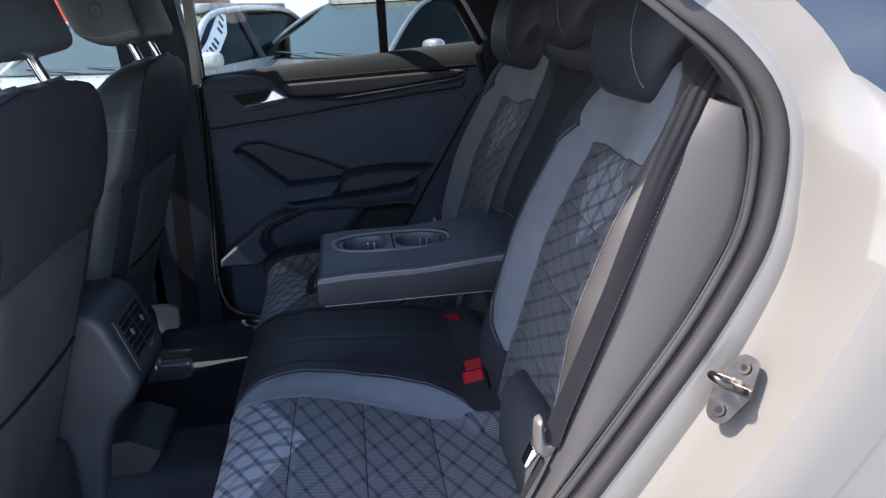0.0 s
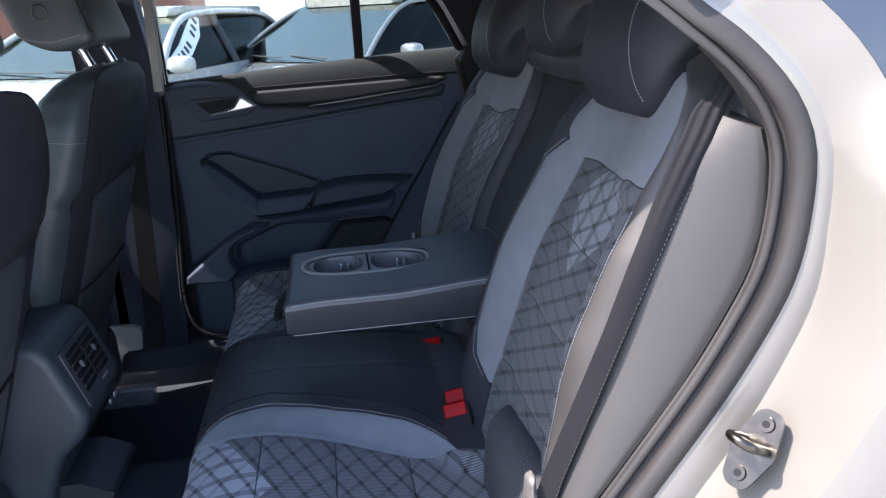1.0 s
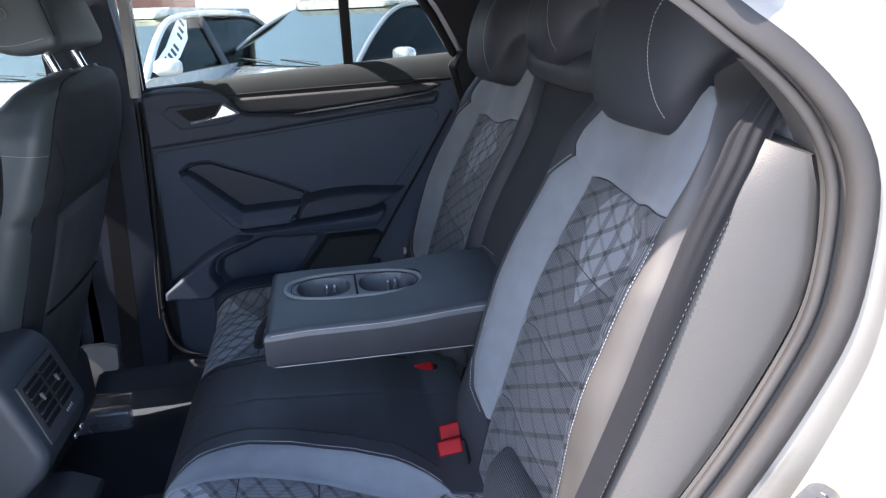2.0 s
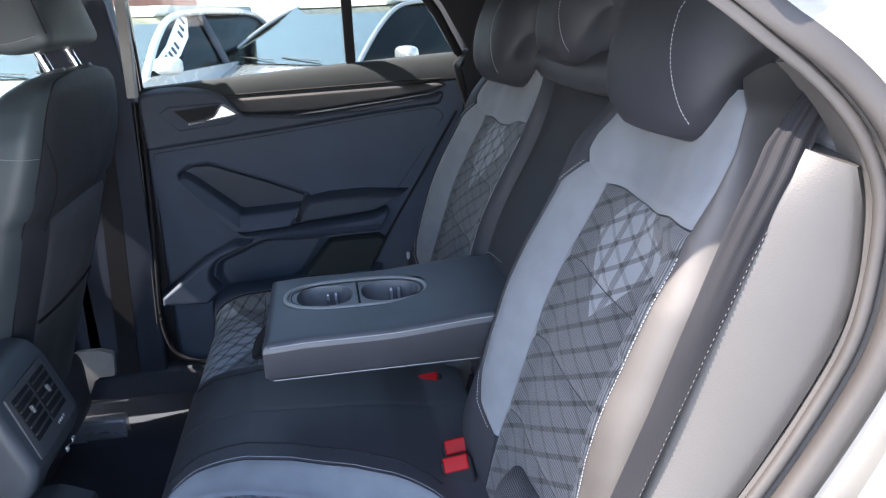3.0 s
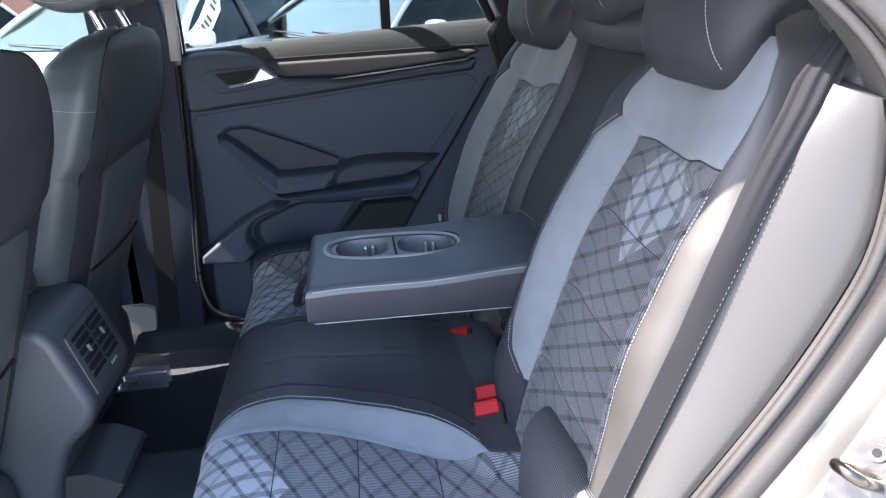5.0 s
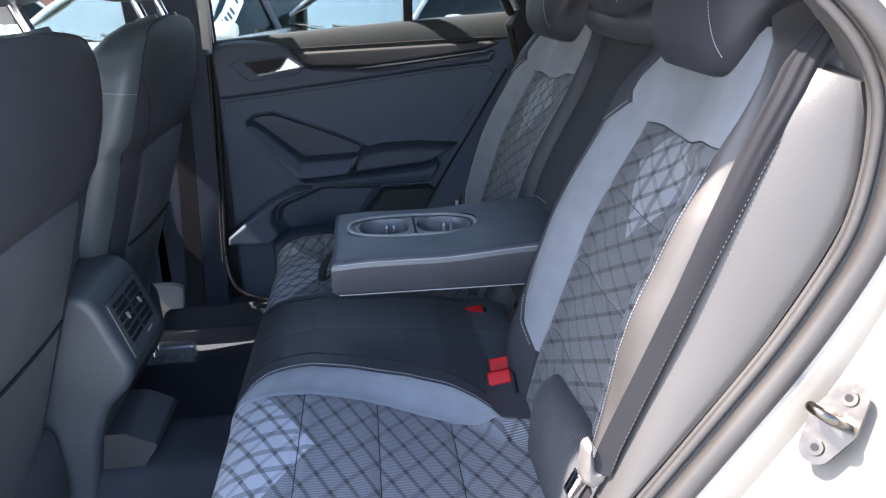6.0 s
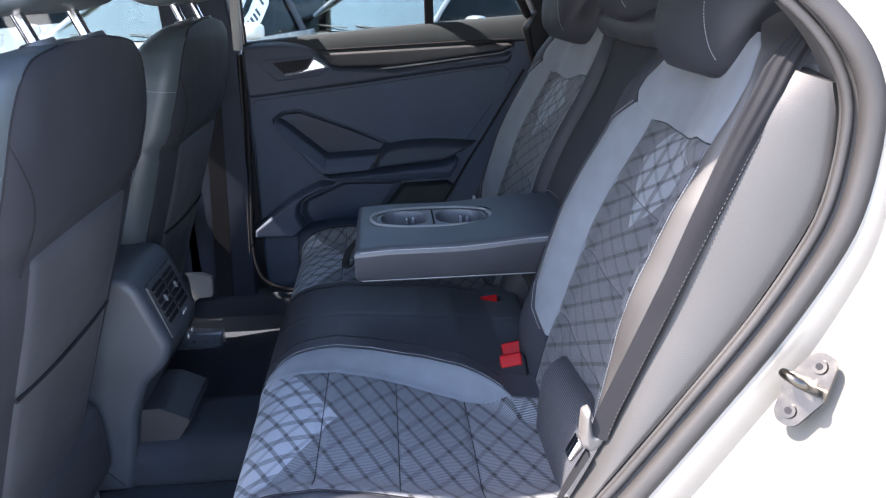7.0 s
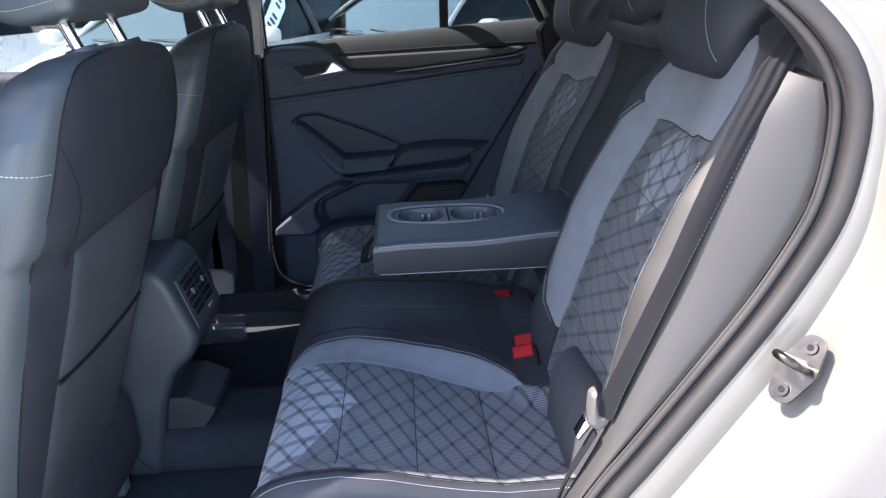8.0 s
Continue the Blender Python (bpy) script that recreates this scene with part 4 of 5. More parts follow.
def seam_in(x):
    return blend(x, [-0.26, -0.20, -0.12, 0.0, 0.06, 0.12, 0.16, 0.19, 0.27], [0.190, 0.198, 0.207, 0.221, 0.241, 0.262, 0.281, 0.294, 0.312])


def crest_in(x):
    return blend(x, [-0.26, -0.23, -0.20, -0.15, -0.05, 0.05, 0.11, 0.14, 0.16, 0.178, 0.192, 0.27], [0.185, 0.168, 0.148, 0.138, 0.152, 0.186, 0.212, 0.232, 0.250, 0.272, 0.294, 0.311])


def cushion(side):
    """side -1: near seat, +1: far seat; d is the distance from the car's middle."""
    cu = part("cushion", box_bm(-0.235, 0.26, min(side * 0.01, side * 0.60) + YC, max(side * 0.01, side * 0.60) + YC, 0.40, 0.59, 0.03), LEATHER, bench)

    def S(x, d):
        z = cush_z(x) - roll(x)
        a, c = (crest_in(x), seam_in(x)) if side < 0 else (0.165, 0.215)
        c = max(c, a + 0.045)
        if d < a:
            z += bump(x)
        elif d < c:
            z += bump(x) * (1 - ease((d - a) / max(c - a, 1e-3)))
        z += 0.024 * ease((d - 0.49) / 0.07)
        z -= 0.12 * max((d - 0.565) / 0.06, 0) ** 2
        return Vector((x, YC + side * d, z))

    def panel(name, x0, x1, d0, d1, mat, nu, nv, label="", groove=None, puff=0.003):
        def f(u, v):
            x = x0 + (x1 - x0) * v
            d = d0(x) + (d1(x) - d0(x)) * u
            p = S(x, d)
            if groove:
                p.z -= groove(x, d)
            return p

        def uv(u, v):
            x = x0 + (x1 - x0) * v
            return (x, d0(x) + (d1(x) - d0(x)) * u - 0.30)
        return skin(name, f, nu, nv, mat, cu, (0, 0, -0.014), label, uv, puff, (0.3, x1 - x0), (0, 0, 1))

    seams = (-0.130, -0.009, 0.112)
    if side > 0:
        seam_a = crest_a = lambda x: 0.190
    else:
        seam_a, crest_a = seam_in, crest_in
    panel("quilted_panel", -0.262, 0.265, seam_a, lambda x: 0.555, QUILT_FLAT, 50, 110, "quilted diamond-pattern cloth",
          lambda x, d: sum(0.003 * math.exp(-((x - s) / 0.006) ** 2) for s in seams) * (1 - ease((d - 0.525) / 0.028)))
    for xs_ in seams:
        tube("seam", [S(xs_, d) - Vector((0, 0, 0.0024)) for d in np.linspace(seam_a(xs_) + 0.004, 0.552, 30)], 0.0007, BLACK, cu)
    if side < 0:
        panel("suede_bolster", -0.25, 0.191, crest_in, seam_in, SUEDE, 16, 70, "grey suede cushion bolster")
    panel("middle_cushion", -0.262, 0.275, lambda x: 0.0, crest_a, LEATHER, 24, 70, "black leatherette middle seat", puff=0.001)

    def outer(u, v):
        x = -0.262 + 0.497 * v
        g = u * math.pi / 2
        p = S(x, 0.556)
        return Vector((x, p.y + side * 0.045 * math.sin(g), p.z - 0.09 * (1 - math.cos(g))))
    skin("leather_flank", outer, 14, 60, LEATHER_DARK, cu, (0, -side * 0.01, -0.01), "black leatherette cushion side", puff=0.002, size=(0.1, 0.5), depth=(0, 0, 1))

    def front(u, v):
        d = 0.0 + 0.60 * u
        p = S(-0.262, min(d, 0.556))
        return Vector((-0.263 + 0.05 * v * v, YC + side * d, p.z - 0.19 * v))
    skin("front_panel", front, 40, 16, LEATHER_DARK, cu, (0.01, 0, 0), "black leatherette cushion front")
    stitches("stitching", [S(x, crest_a(x) - 0.003) + Vector((0, 0, 0.0015)) for x in np.linspace(-0.23, 0.180, 40)], cu)
    tube("seam", [S(x, max(crest_a(x) - 0.042, 0.02)) + Vector((0, 0, 0.0005)) for x in np.linspace(-0.24, 0.18, 40)], 0.0014, BLACK, cu)
    for u, x0, x1 in ((0.20, -0.25, 0.22), (0.62, -0.17, 0.10)):
        stitches("stitching", [Vector(outer(u, (x + 0.262) / 0.497)) + Vector((0, side * 0.0006, 0.0012)) for x in np.linspace(x0, x1, 40)], cu)
    tube("seam", [S(x, 0.5555) + Vector((0, 0, 0.0002)) for x in np.linspace(-0.255, 0.225, 40)], 0.0010, BLACK, cu)
    return cu


cushion(-1)
cushion(1)

for dy in (0.0, 0.009):
    part("anchor_mark", box_bm(0.229, 0.236, 0.496 + dy, 0.4995 + dy, 0.744, 0.760, 0.001), THREAD, bench, "pale child seat anchor mark")

# ---- folded armrest with cup holders ----
arm = thing("folded_armrest", "folded-down dark armrest with two cup holders", "armrest")
AX0, AX1, AY0, AY1, AZ0, AZ1 = -0.074, 0.40, -0.170, 0.112, 0.799, 0.868


def arm_top(x):
    return AZ1 + 0.012 * ease((x - 0.1) / 0.2) - 0.004 * ease((-x + 0.0) / 0.08)


OV = (0.080, 0.002)


def oval(g, grow=0.0, rx=0.120, ry=0.058):
    e = 2.6
    c, s = math.cos(g), math.sin(g)
    return (OV[0] + (rx + grow) * math.copysign(abs(c) ** (2 / e), c), OV[1] + (ry + grow) * math.copysign(abs(s) ** (2 / e), s))


def rect_at(g, inset, r=0.03):
    """The armrest's outline in the direction g from the oval's middle."""
    c, s = math.cos(g), math.sin(g)
    best = 9.0
    for lim, v, o in ((AX1 - inset, c, OV[0]), (AX0 + inset, c, OV[0]), (AY1 - inset, s, OV[1]), (AY0 + inset, s, OV[1])):
        if abs(v) > 1e-6:
            k = (lim - o) / v
            if k > 0:
                best = min(best, k)
    return (OV[0] + c * best, OV[1] + s * best)


NG = 160
gs = [2 * math.pi * k / NG for k in range(NG)]
for ex in (AX0 + 0.006, AX1 - 0.006):
    for ey in (AY0 + 0.006, AY1 - 0.006):
        at_ = math.atan2(ey - OV[1], ex - OV[0]) % (2 * math.pi)
        gs[min(range(NG), key=lambda k: abs(gs[k] - at_))] = at_
# directions through the corners, so that the outline keeps them
rings = []
for k in range(9):
    t = k / 8
    ring = []
    for g in gs:
        a, c = oval(g, 0.004), rect_at(g, 0.014)
        x, y = a[0] + (c[0] - a[0]) * t, a[1] + (c[1] - a[1]) * t
        ring.append((x, y, arm_top(x)))
    rings.append(ring)
for k in range(1, 7):
    g2 = k / 6 * math.pi / 2
    ring = []
    for g in gs:
        x, y = rect_at(g, 0.014 * (1 - math.sin(g2)))
        ring.append((x, y, arm_top(x) - 0.014 * (1 - math.cos(g2))))
    rings.append(ring)
rings.append([(x, y, AZ0 + 0.012) for x, y in (rect_at(g, 0.0) for g in gs)])
rings.append([(x, y, AZ0) for x, y in (rect_at(g, 0.010) for g in gs)])
TOP_RINGS = len(rings) - 2
# sides coloured darker than the top to offset ground light from the doorway
for name, run, mat in (("padded_body", rings[:TOP_RINGS], LEATHER_GREY), ("side_toned_down", rings[TOP_RINGS - 1:], LEATHER_DARK)):
    verts = [v for r_ in run for v in r_]
    faces = []
    for j in range(len(run) - 1):
        for i in range(NG):
            a, c = j * NG + i, j * NG + (i + 1) % NG
            faces.append((a, c, c + NG, a + NG))
    if name == "side_toned_down":
        faces.append(tuple((len(run) - 1) * NG + i for i in range(NG)))
    link_mesh(name, verts, faces, mat, arm)
CUP = material("grey_tray_plastic", (0.085, 0.090, 0.100), 0.45, stain=0.08)
# tray: a flat band inside the rim and two deep oval wells
WELLS = ((OV[0] - 0.056, 0.0475), (OV[0] + 0.058, 0.0500))
TRAY_Z = arm_top(0.08) - 0.001


def well_depth(x, y):
    """0 on the band, 1 in a well."""
    best = np.full(x.shape, -9.0)
    for cx, rx in WELLS:
        best = np.maximum(best, (1 - ((np.abs(x - cx) / rx) ** 2.6 + (np.abs(y - OV[1]) / 0.0455) ** 2.6) ** (1 / 2.6)) * 0.0455)
    return step_to(best, 0.004), best


def tray_mesh(name, keep, mat, parent, label=""):
    n_r, n_g = 64, 160
    verts, faces = [], []
    rr, gg = np.meshgrid(np.linspace(0.0, 1.0, n_r), np.linspace(0, 2 * math.pi, n_g, endpoint=False), indexing="ij")
    ox = np.array([[oval(g, 0.002) for g in gg[0]]])
    px, py = OV[0] + (ox[..., 0] - OV[0]) * rr, OV[1] + (ox[..., 1] - OV[1]) * rr
    dep, best = well_depth(px, py)
    pz = TRAY_Z - 0.040 * dep - 0.006 * np.clip(best / 0.02, 0, 1)
    idx = {}

    def vid(i, j):
        j %= n_g
        if (i, j) not in idx:
            idx[(i, j)] = len(verts)
            verts.append((float(px[i, j]), float(py[i, j]), float(pz[i, j])))
        return idx[(i, j)]
    for i in range(1, n_r - 1):
        for j in range(n_g):
            if keep(px[i, j], dep[i, j]):
                faces.append((vid(i, j), vid(i + 1, j), vid(i + 1, j + 1), vid(i, j + 1)))
    return link_mesh(name, verts, faces, mat, parent, label)


tray = tray_mesh("cup_holder_tray", lambda x, d: True, CUP, arm, "grey plastic tray with two deep wells")
tube("rim", [Vector((*oval(g, 0.003), arm_top(0.08) + 0.0005)) for g in gs], 0.0046, RIM, tray, "grey plastic rim", 10, True, flat=0.6)
tube("inner_line", [Vector((*oval(g, -0.006), TRAY_Z + 0.0002)) for g in gs], 0.0008, BLACK, tray, "", 6, True)
tube("divider_slot", [Vector((OV[0] + 0.002, -0.046, TRAY_Z + 0.0004)), Vector((OV[0] + 0.002, 0.050, TRAY_Z + 0.0004))], 0.0020, BLACK, tray)
for cx, rx in WELLS:
    for d in (-0.007, 0.007):
        part("cup_spring", box_bm(cx + 0.012 + d - 0.0022, cx + 0.012 + d + 0.0022, 0.026, 0.038, TRAY_Z - 0.036, TRAY_Z - 0.010, 0.001), SATIN, tray, "steel cup spring")
for zz, nm in ((AZ1 - 0.006, "upper_seam"), (AZ0 + 0.004, "lower_seam")):
    pts = [Vector((x, AY0 - 0.0005 + (0.003 if zz > 0.84 else 0.004), arm_top(x) - 0.006 if zz > 0.84 else zz)) for x in np.linspace(AX0 + 0.012, 0.33, 20)]
    tube(nm, pts, 0.0009, RIM, arm)
tube("pull_loop", smooth_line([(AX0 + 0.004, 0.02, 0.825), (AX0 - 0.020, 0.0, 0.80), (AX0 - 0.026, -0.03, 0.78), (AX0 - 0.012, -0.05, 0.79), (AX0 + 0.004, -0.05, 0.815)], 20), 0.008, WEBBING, arm, "fabric pull loop", 8, flat=0.25)

# ---- buckles and belts ----


def buckle(x, y, z, turn, lean):
    bk = thing("seat_belt_buckle", "black seat belt buckle with red release button", "buckle", "rear seat belt buckles")
    part("housing", box_bm(-0.016, 0.016, -0.027, 0.027, -0.085, 0.0, 0.007, 4), BLACK, bk)
    part("mouth", box_bm(0.004, 0.009, -0.020, 0.020, -0.003, 0.001, 0.001), GLOSS_BLACK, bk, "narrow tongue slot")
    part("release_button", box_bm(-0.0185, 0.002, -0.0205, 0.0205, -0.021, 0.0035, 0.0035, 3), RED, bk, "red release button")
    bk.matrix_basis = pose(x, y, z, -20, lean, turn)
    return bk


buckle(0.2110, -0.214, 0.652, 65, 40)
buckle(0.2220, -0.168, 0.652, 65, 40)
buckle(0.216, 0.092, 0.631, 60, 45)

TONGUE = material("warm_grey_belt_plastic", (0.075, 0.070, 0.066), 0.5)
belt = thing("seat_belt", "black seat belt webbing over the seat's outer side", "seat belt")
BELT_Z = [0.800, 0.845, 0.914, 1.010, 1.074, 1.139, 1.166, 1.195, 1.225, 1.262]
BELT_IN = [0.208, 0.222, 0.251, 0.290, 0.313, 0.338, 0.349, 0.362, 0.377, 0.410]
BELT_OUT = [0.228, 0.243, 0.272, 0.311, 0.338, 0.366, 0.380, 0.396, 0.414, 0.440]


def belt_sheet(u, v):
    """The webbing from the shoulder guide (v = 0) to the tongue; it gathers in soft lengthwise folds towards the guide."""
    z = 1.262 - 0.450 * v
    x = blend(z, BELT_Z, BELT_IN) * (1 - u) + blend(z, BELT_Z, BELT_OUT) * u
    y = blend(z, [0.81, 0.90, 1.0, 1.10, 1.20, 1.262], [-0.684, -0.678, -0.674, -0.670, -0.664, -0.650]) - 0.010 * u
    fold = 0.0012 * math.sin(u * 2 * math.pi * 3.0 + 0.6) * (1 - ease(v / 0.42)) + 0.004 * math.sin(math.pi * u) * (1 - ease((v - 0.3) / 0.4))
    return Vector((x - 0.45 * fold, y - 0.85 * fold, z + 0.25 * fold + 0.012 * u * (1 - ease(v / 0.2))))


skin("webbing", belt_sheet, 36, 90, WEBBING, belt, (0.0012, 0.0012, 0), uv=lambda a, c: (c * 0.5, a * 0.049), depth=(-1, -0.3, 0))
for s in (0.965,):
    stitches("edge_thread", [Vector(belt_sheet(s, v)) + Vector((-0.0006, -0.0006, 0)) for v in np.linspace(0.10, 0.98, 60)], belt, 0.0022, 0.0032, 0.0004, mat=WEBBING_EDGE)
tongue_line = [(0.205, 0.821), (0.206, 0.844), (0.215, 0.849), (0.216, 0.834), (0.220, 0.815), (0.226, 0.822), (0.232, 0.829), (0.235, 0.812), (0.229, 0.798), (0.215, 0.791), (0.207, 0.801)]
soft_panel("tongue", rounded(tongue_line, 0.004), -0.682, 0.008, 0.006, TONGUE, belt, "warm grey belt tongue cover", 0.0012)
tube("lower_webbing", smooth_line([(0.214, -0.685, 0.792), (0.200, -0.683, 0.762), (0.186, -0.68, 0.729), (0.175, -0.675, 0.69), (0.165, -0.67, 0.64)], 14), 0.010, WEBBING, belt, "", 8, flat=0.25)
soft_panel("tongue_blade", rounded([(0.189, 0.783), (0.202, 0.810), (0.211, 0.800), (0.195, 0.777)], 0.003), -0.682, 0.003, 0.002, CHROME, belt, "steel tongue blade", 0.0015)

# ---- striker on the jamb ----
striker = thing("door_striker", "zinc-plated steel door striker bolted to the jamb", "door striker")
AXIS = Vector((0.038, 0.008, 0.060)).normalized()
out = Vector((-0.86, -0.40, 0.22))
out = (out - AXIS * out.dot(AXIS)).normalized()
across = AXIS.cross(out).normalized()
CEN = Vector((0.391, -0.794, 0.932))
poly = rounded([(-0.040, -0.006), (-0.034, -0.013), (0.0, -0.021), (0.034, -0.013), (0.040, -0.006), (0.040, 0.006), (0.034, 0.013), (0.0, 0.021), (-0.034, 0.013), (-0.040, 0.006)], 0.004)
plate = part("base_plate", prism_bm(poly, lambda a, c, d: CEN + AXIS * a + across * c + out * d, 0.0, 0.004, 0.0012), STEEL, striker)
for s in (-1, 1):
    c0 = CEN + AXIS * 0.026 * s
    tube("screw_head", [c0 + out * 0.003, c0 + out * 0.0065, c0 + out * 0.0065], [0.0078, 0.0072, 0.003], STEEL, striker, "", 16)
    tube("screw_socket", [c0 + out * 0.0062, c0 + out * 0.0070], 0.0036, BLACK, striker, "", 8)
loop = smooth_line([CEN + across * q + AXIS * 0.004 + out * h for q, h in ((-0.011, 0.002), (-0.011, 0.030), (-0.008, 0.040), (0.0, 0.043), (0.008, 0.040), (0.011, 0.030), (0.011, 0.002))], 30)
tube("striker_loop", loop, 0.0048, STEEL, striker, "", 12)


# ---- front seats ----


def front_seat(yc, label, rail_end):
    fs = thing("front_car_seat", label, "car seat", "front seats")
    ZS = [0.48, 0.60, 0.75, 0.90, 1.00, 1.10, 1.16, 1.20, 1.225, 1.242, 1.252]
    HW = [0.200, 0.230, 0.255, 0.275, 0.282, 0.275, 0.260, 0.240, 0.214, 0.172, 0.08]
    RX = lambda z: blend(z, [0.48, 0.55, 0.79, 0.85, 0.915, 0.99, 1.012, 1.030, 1.045, 1.09, 1.135, 1.18, 1.22, 1.252], [-0.612, -0.592, -0.511, -0.490, -0.467, -0.444, -0.4405, -0.4255, -0.417, -0.403, -0.391, -0.384, -0.380, -0.385])
    TH = [0.060, 0.075, 0.085, 0.085, 0.080, 0.075, 0.068, 0.060, 0.048, 0.034, 0.02]
    n = 48
    verts, faces = [], []
    zz = list(np.linspace(0.48, 0.99, 20)) + list(np.linspace(1.0, 1.045, 8)) + list(np.linspace(1.06, 1.15, 6)) + list(np.linspace(1.16, 1.252, 20))
    for z in zz:
        hw, th = blend(z, ZS, HW), blend(z, ZS, TH)
        mid_x = RX(z) - th
        for k in range(n):
            g = 2 * math.pi * k / n
            c, s = math.cos(g), math.sin(g)
            px = math.copysign(abs(c) ** 0.55, c)
            py = math.copysign(abs(s) ** 0.55, s)
            verts.append((mid_x + th * px, hw * py, z))
    for j in range(len(zz) - 1):
        for k in range(n):
            a, c = j * n + k, j * n + (k + 1) % n
            faces.append((a, c, c + n, a + n))
    faces += [tuple(range(n)), tuple((len(zz) - 1) * n + k for k in range(n))]
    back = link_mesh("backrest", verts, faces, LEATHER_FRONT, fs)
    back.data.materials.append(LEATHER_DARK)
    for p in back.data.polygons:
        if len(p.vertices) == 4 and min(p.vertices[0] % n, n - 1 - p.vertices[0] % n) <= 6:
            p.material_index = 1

    def rear(y, z, lift=0.0):
        hw, th = blend(z, ZS, HW), blend(z, ZS, TH)
        s = min(abs(y) / hw, 0.999)
        g = s ** (1 / 0.55)
        return Vector((RX(z) - th + th * (1 - g * g) ** 0.275 + lift, y, z))
    # hard shell and pocket on the rear face
    def shell_f(u, v):
        z = 0.52 + 0.488 * v
        w = 0.160 + 0.012 * v
        y = -w + 2 * w * u
        return rear(y, z, 0.006 * math.sin(math.pi * min(max(u, 0.02), 0.98)) ** 0.3)
    skin("rear_shell", shell_f, 30, 40, PLASTIC_SMOOTH, fs, (-0.015, 0, 0), "dark moulded rear shell", puff=0.006, size=(0.3, 0.47), depth=(1, 0, 0))
    def corner(z, s, lift=1.0):
        hw, th = blend(z, ZS, HW), blend(z, ZS, TH)
        return Vector((RX(z) - th + 0.761 * th * lift, s * 0.880 * hw * lift, z))
    for s in (-1, 1):
        tube("side_seam", smooth_line([corner(z, s) for z in (0.55, 0.70, 0.85, 1.0, 1.08, 1.14, 1.18, 1.21, 1.228, 1.240, 1.249)], 60), 0.0013, BLACK, fs)
    tube("pocket_edge", smooth_line([rear(-0.168, 0.809, 0.006), rear(-0.06, 0.806, 0.0075), rear(0.06, 0.806, 0.0075), rear(0.15, 0.808, 0.006)], 30), 0.003, BLACK, fs)
    for s in (-1, 1):
        tube("branch_seam", smooth_line([corner(1.16, s), rear(s * 0.212, 1.125, 0.001), rear(s * 0.19, 1.085, 0.001), rear(s * 0.186, 1.045, 0.001), rear(s * 0.188, 0.99, 0.002)], 24), 0.0007, BLACK, fs)
    for s in (-1, 1):
        stitches("stitching", [Vector((RX(1.132) - blend(1.132, ZS, TH) + q * blend(1.132, ZS, TH), s * (0.0008 + blend(1.132, ZS, HW) * (1 - abs(q) ** 3.64) ** 0.275), 1.132 - 0.01 * q)) for q in np.linspace(0.72, -0.9, 14)], fs)
    # head restraint
    bm = box_bm(-0.086, 0.050, -0.135, 0.135, -0.095, 0.095, 0.026, 5)
    bmesh.ops.subdivide_edges(bm, edges=[e for e in bm.edges if e.calc_length() > 0.05], cuts=7, use_grid_fill=True)
    for v in bm.verts:
        q = v.co.z / 0.095
        front = max(-v.co.x - 0.005, 0) / 0.081
        v.co.y *= 1 - 0.10 * q
        v.co.x += 0.010 * (1 - (v.co.y / 0.14) ** 2) * (1 - q * q) * (1 if v.co.x > 0 else -1) - 0.006 * q
        v.co.z += 0.045 * front ** 2 * max(-q, 0)
    hr = part("head_restraint", bm, LEATHER_FRONT, fs, "black leatherette head restraint")
    hr.matrix_basis = pose(-0.462, 0, 1.377, 0, -13, 0)
    tube("button_ring", [Vector((-0.022 + 0.013 * math.cos(g), -0.1385, -0.018 + 0.013 * math.sin(g))) for g in np.linspace(0, 2 * math.pi, 20, endpoint=False)], 0.0022, PLASTIC_SMOOTH, hr, "", 8, True, up=(0, 1, 0))
    stitches("stitching", [Vector((0.0525, t, -0.074)) for t in np.linspace(-0.125, 0.125, 20)], hr)
    stitches("stitching", [Vector((x, -0.1465 + 0.05 * max(-x - 0.06, 0), -0.074 + 0.035 * max(-x - 0.005, 0) ** 2 / 0.0066)) for x in np.linspace(0.032, -0.078, 16)], hr)
    tube("corner_seam", [Vector((0.0455 - 0.006 * q / 0.095, -0.1285 * (1 - 0.10 * q / 0.095) - 0.0005, q)) for q in np.linspace(-0.074, 0.07, 14)], 0.0010, BLACK, hr)
    for s in (-1, 1):
        tube("post", [Vector((-0.446, s * 0.079, 1.31)), Vector((-0.410, s * 0.079, 1.215))], 0.0080, CHROME, fs, "chrome head restraint post", 14)
        tube("post_collar", [Vector((-0.4165, s * 0.079, 1.238)), Vector((-0.4215, s * 0.079, 1.251)), Vector((-0.422, s * 0.079, 1.253))], [0.024, 0.022, 0.018], PLASTIC_SMOOTH, fs, "", 20)
    part("seat_base", box_bm(-1.05, -0.58, -0.23, 0.23, 0.40, 0.58, 0.05, 4), LEATHER, fs)
    for s in (-1, 1):
        part("seat_rail", box_bm(-1.05, rail_end, s * 0.19 - 0.018, s * 0.19 + 0.018, 0.335, 0.390, 0.008), SATIN, fs, "steel seat rail")
    fs.location = (0, yc, 0)
    return fs


front_seat(-0.357, "black leatherette front seat with chrome head restraint posts", -0.62)
front_seat(0.311, "black leatherette front seat beside the far door", -0.505)

# ---- rear face of the centre console ----
CONSOLE = material("charcoal_console_plastic", (0.034, 0.041, 0.051), 0.5, grain=0.12, grain_scale=1000, cells=True)
con = thing("centre_console", "dark plastic centre console with rear air vents", "console")
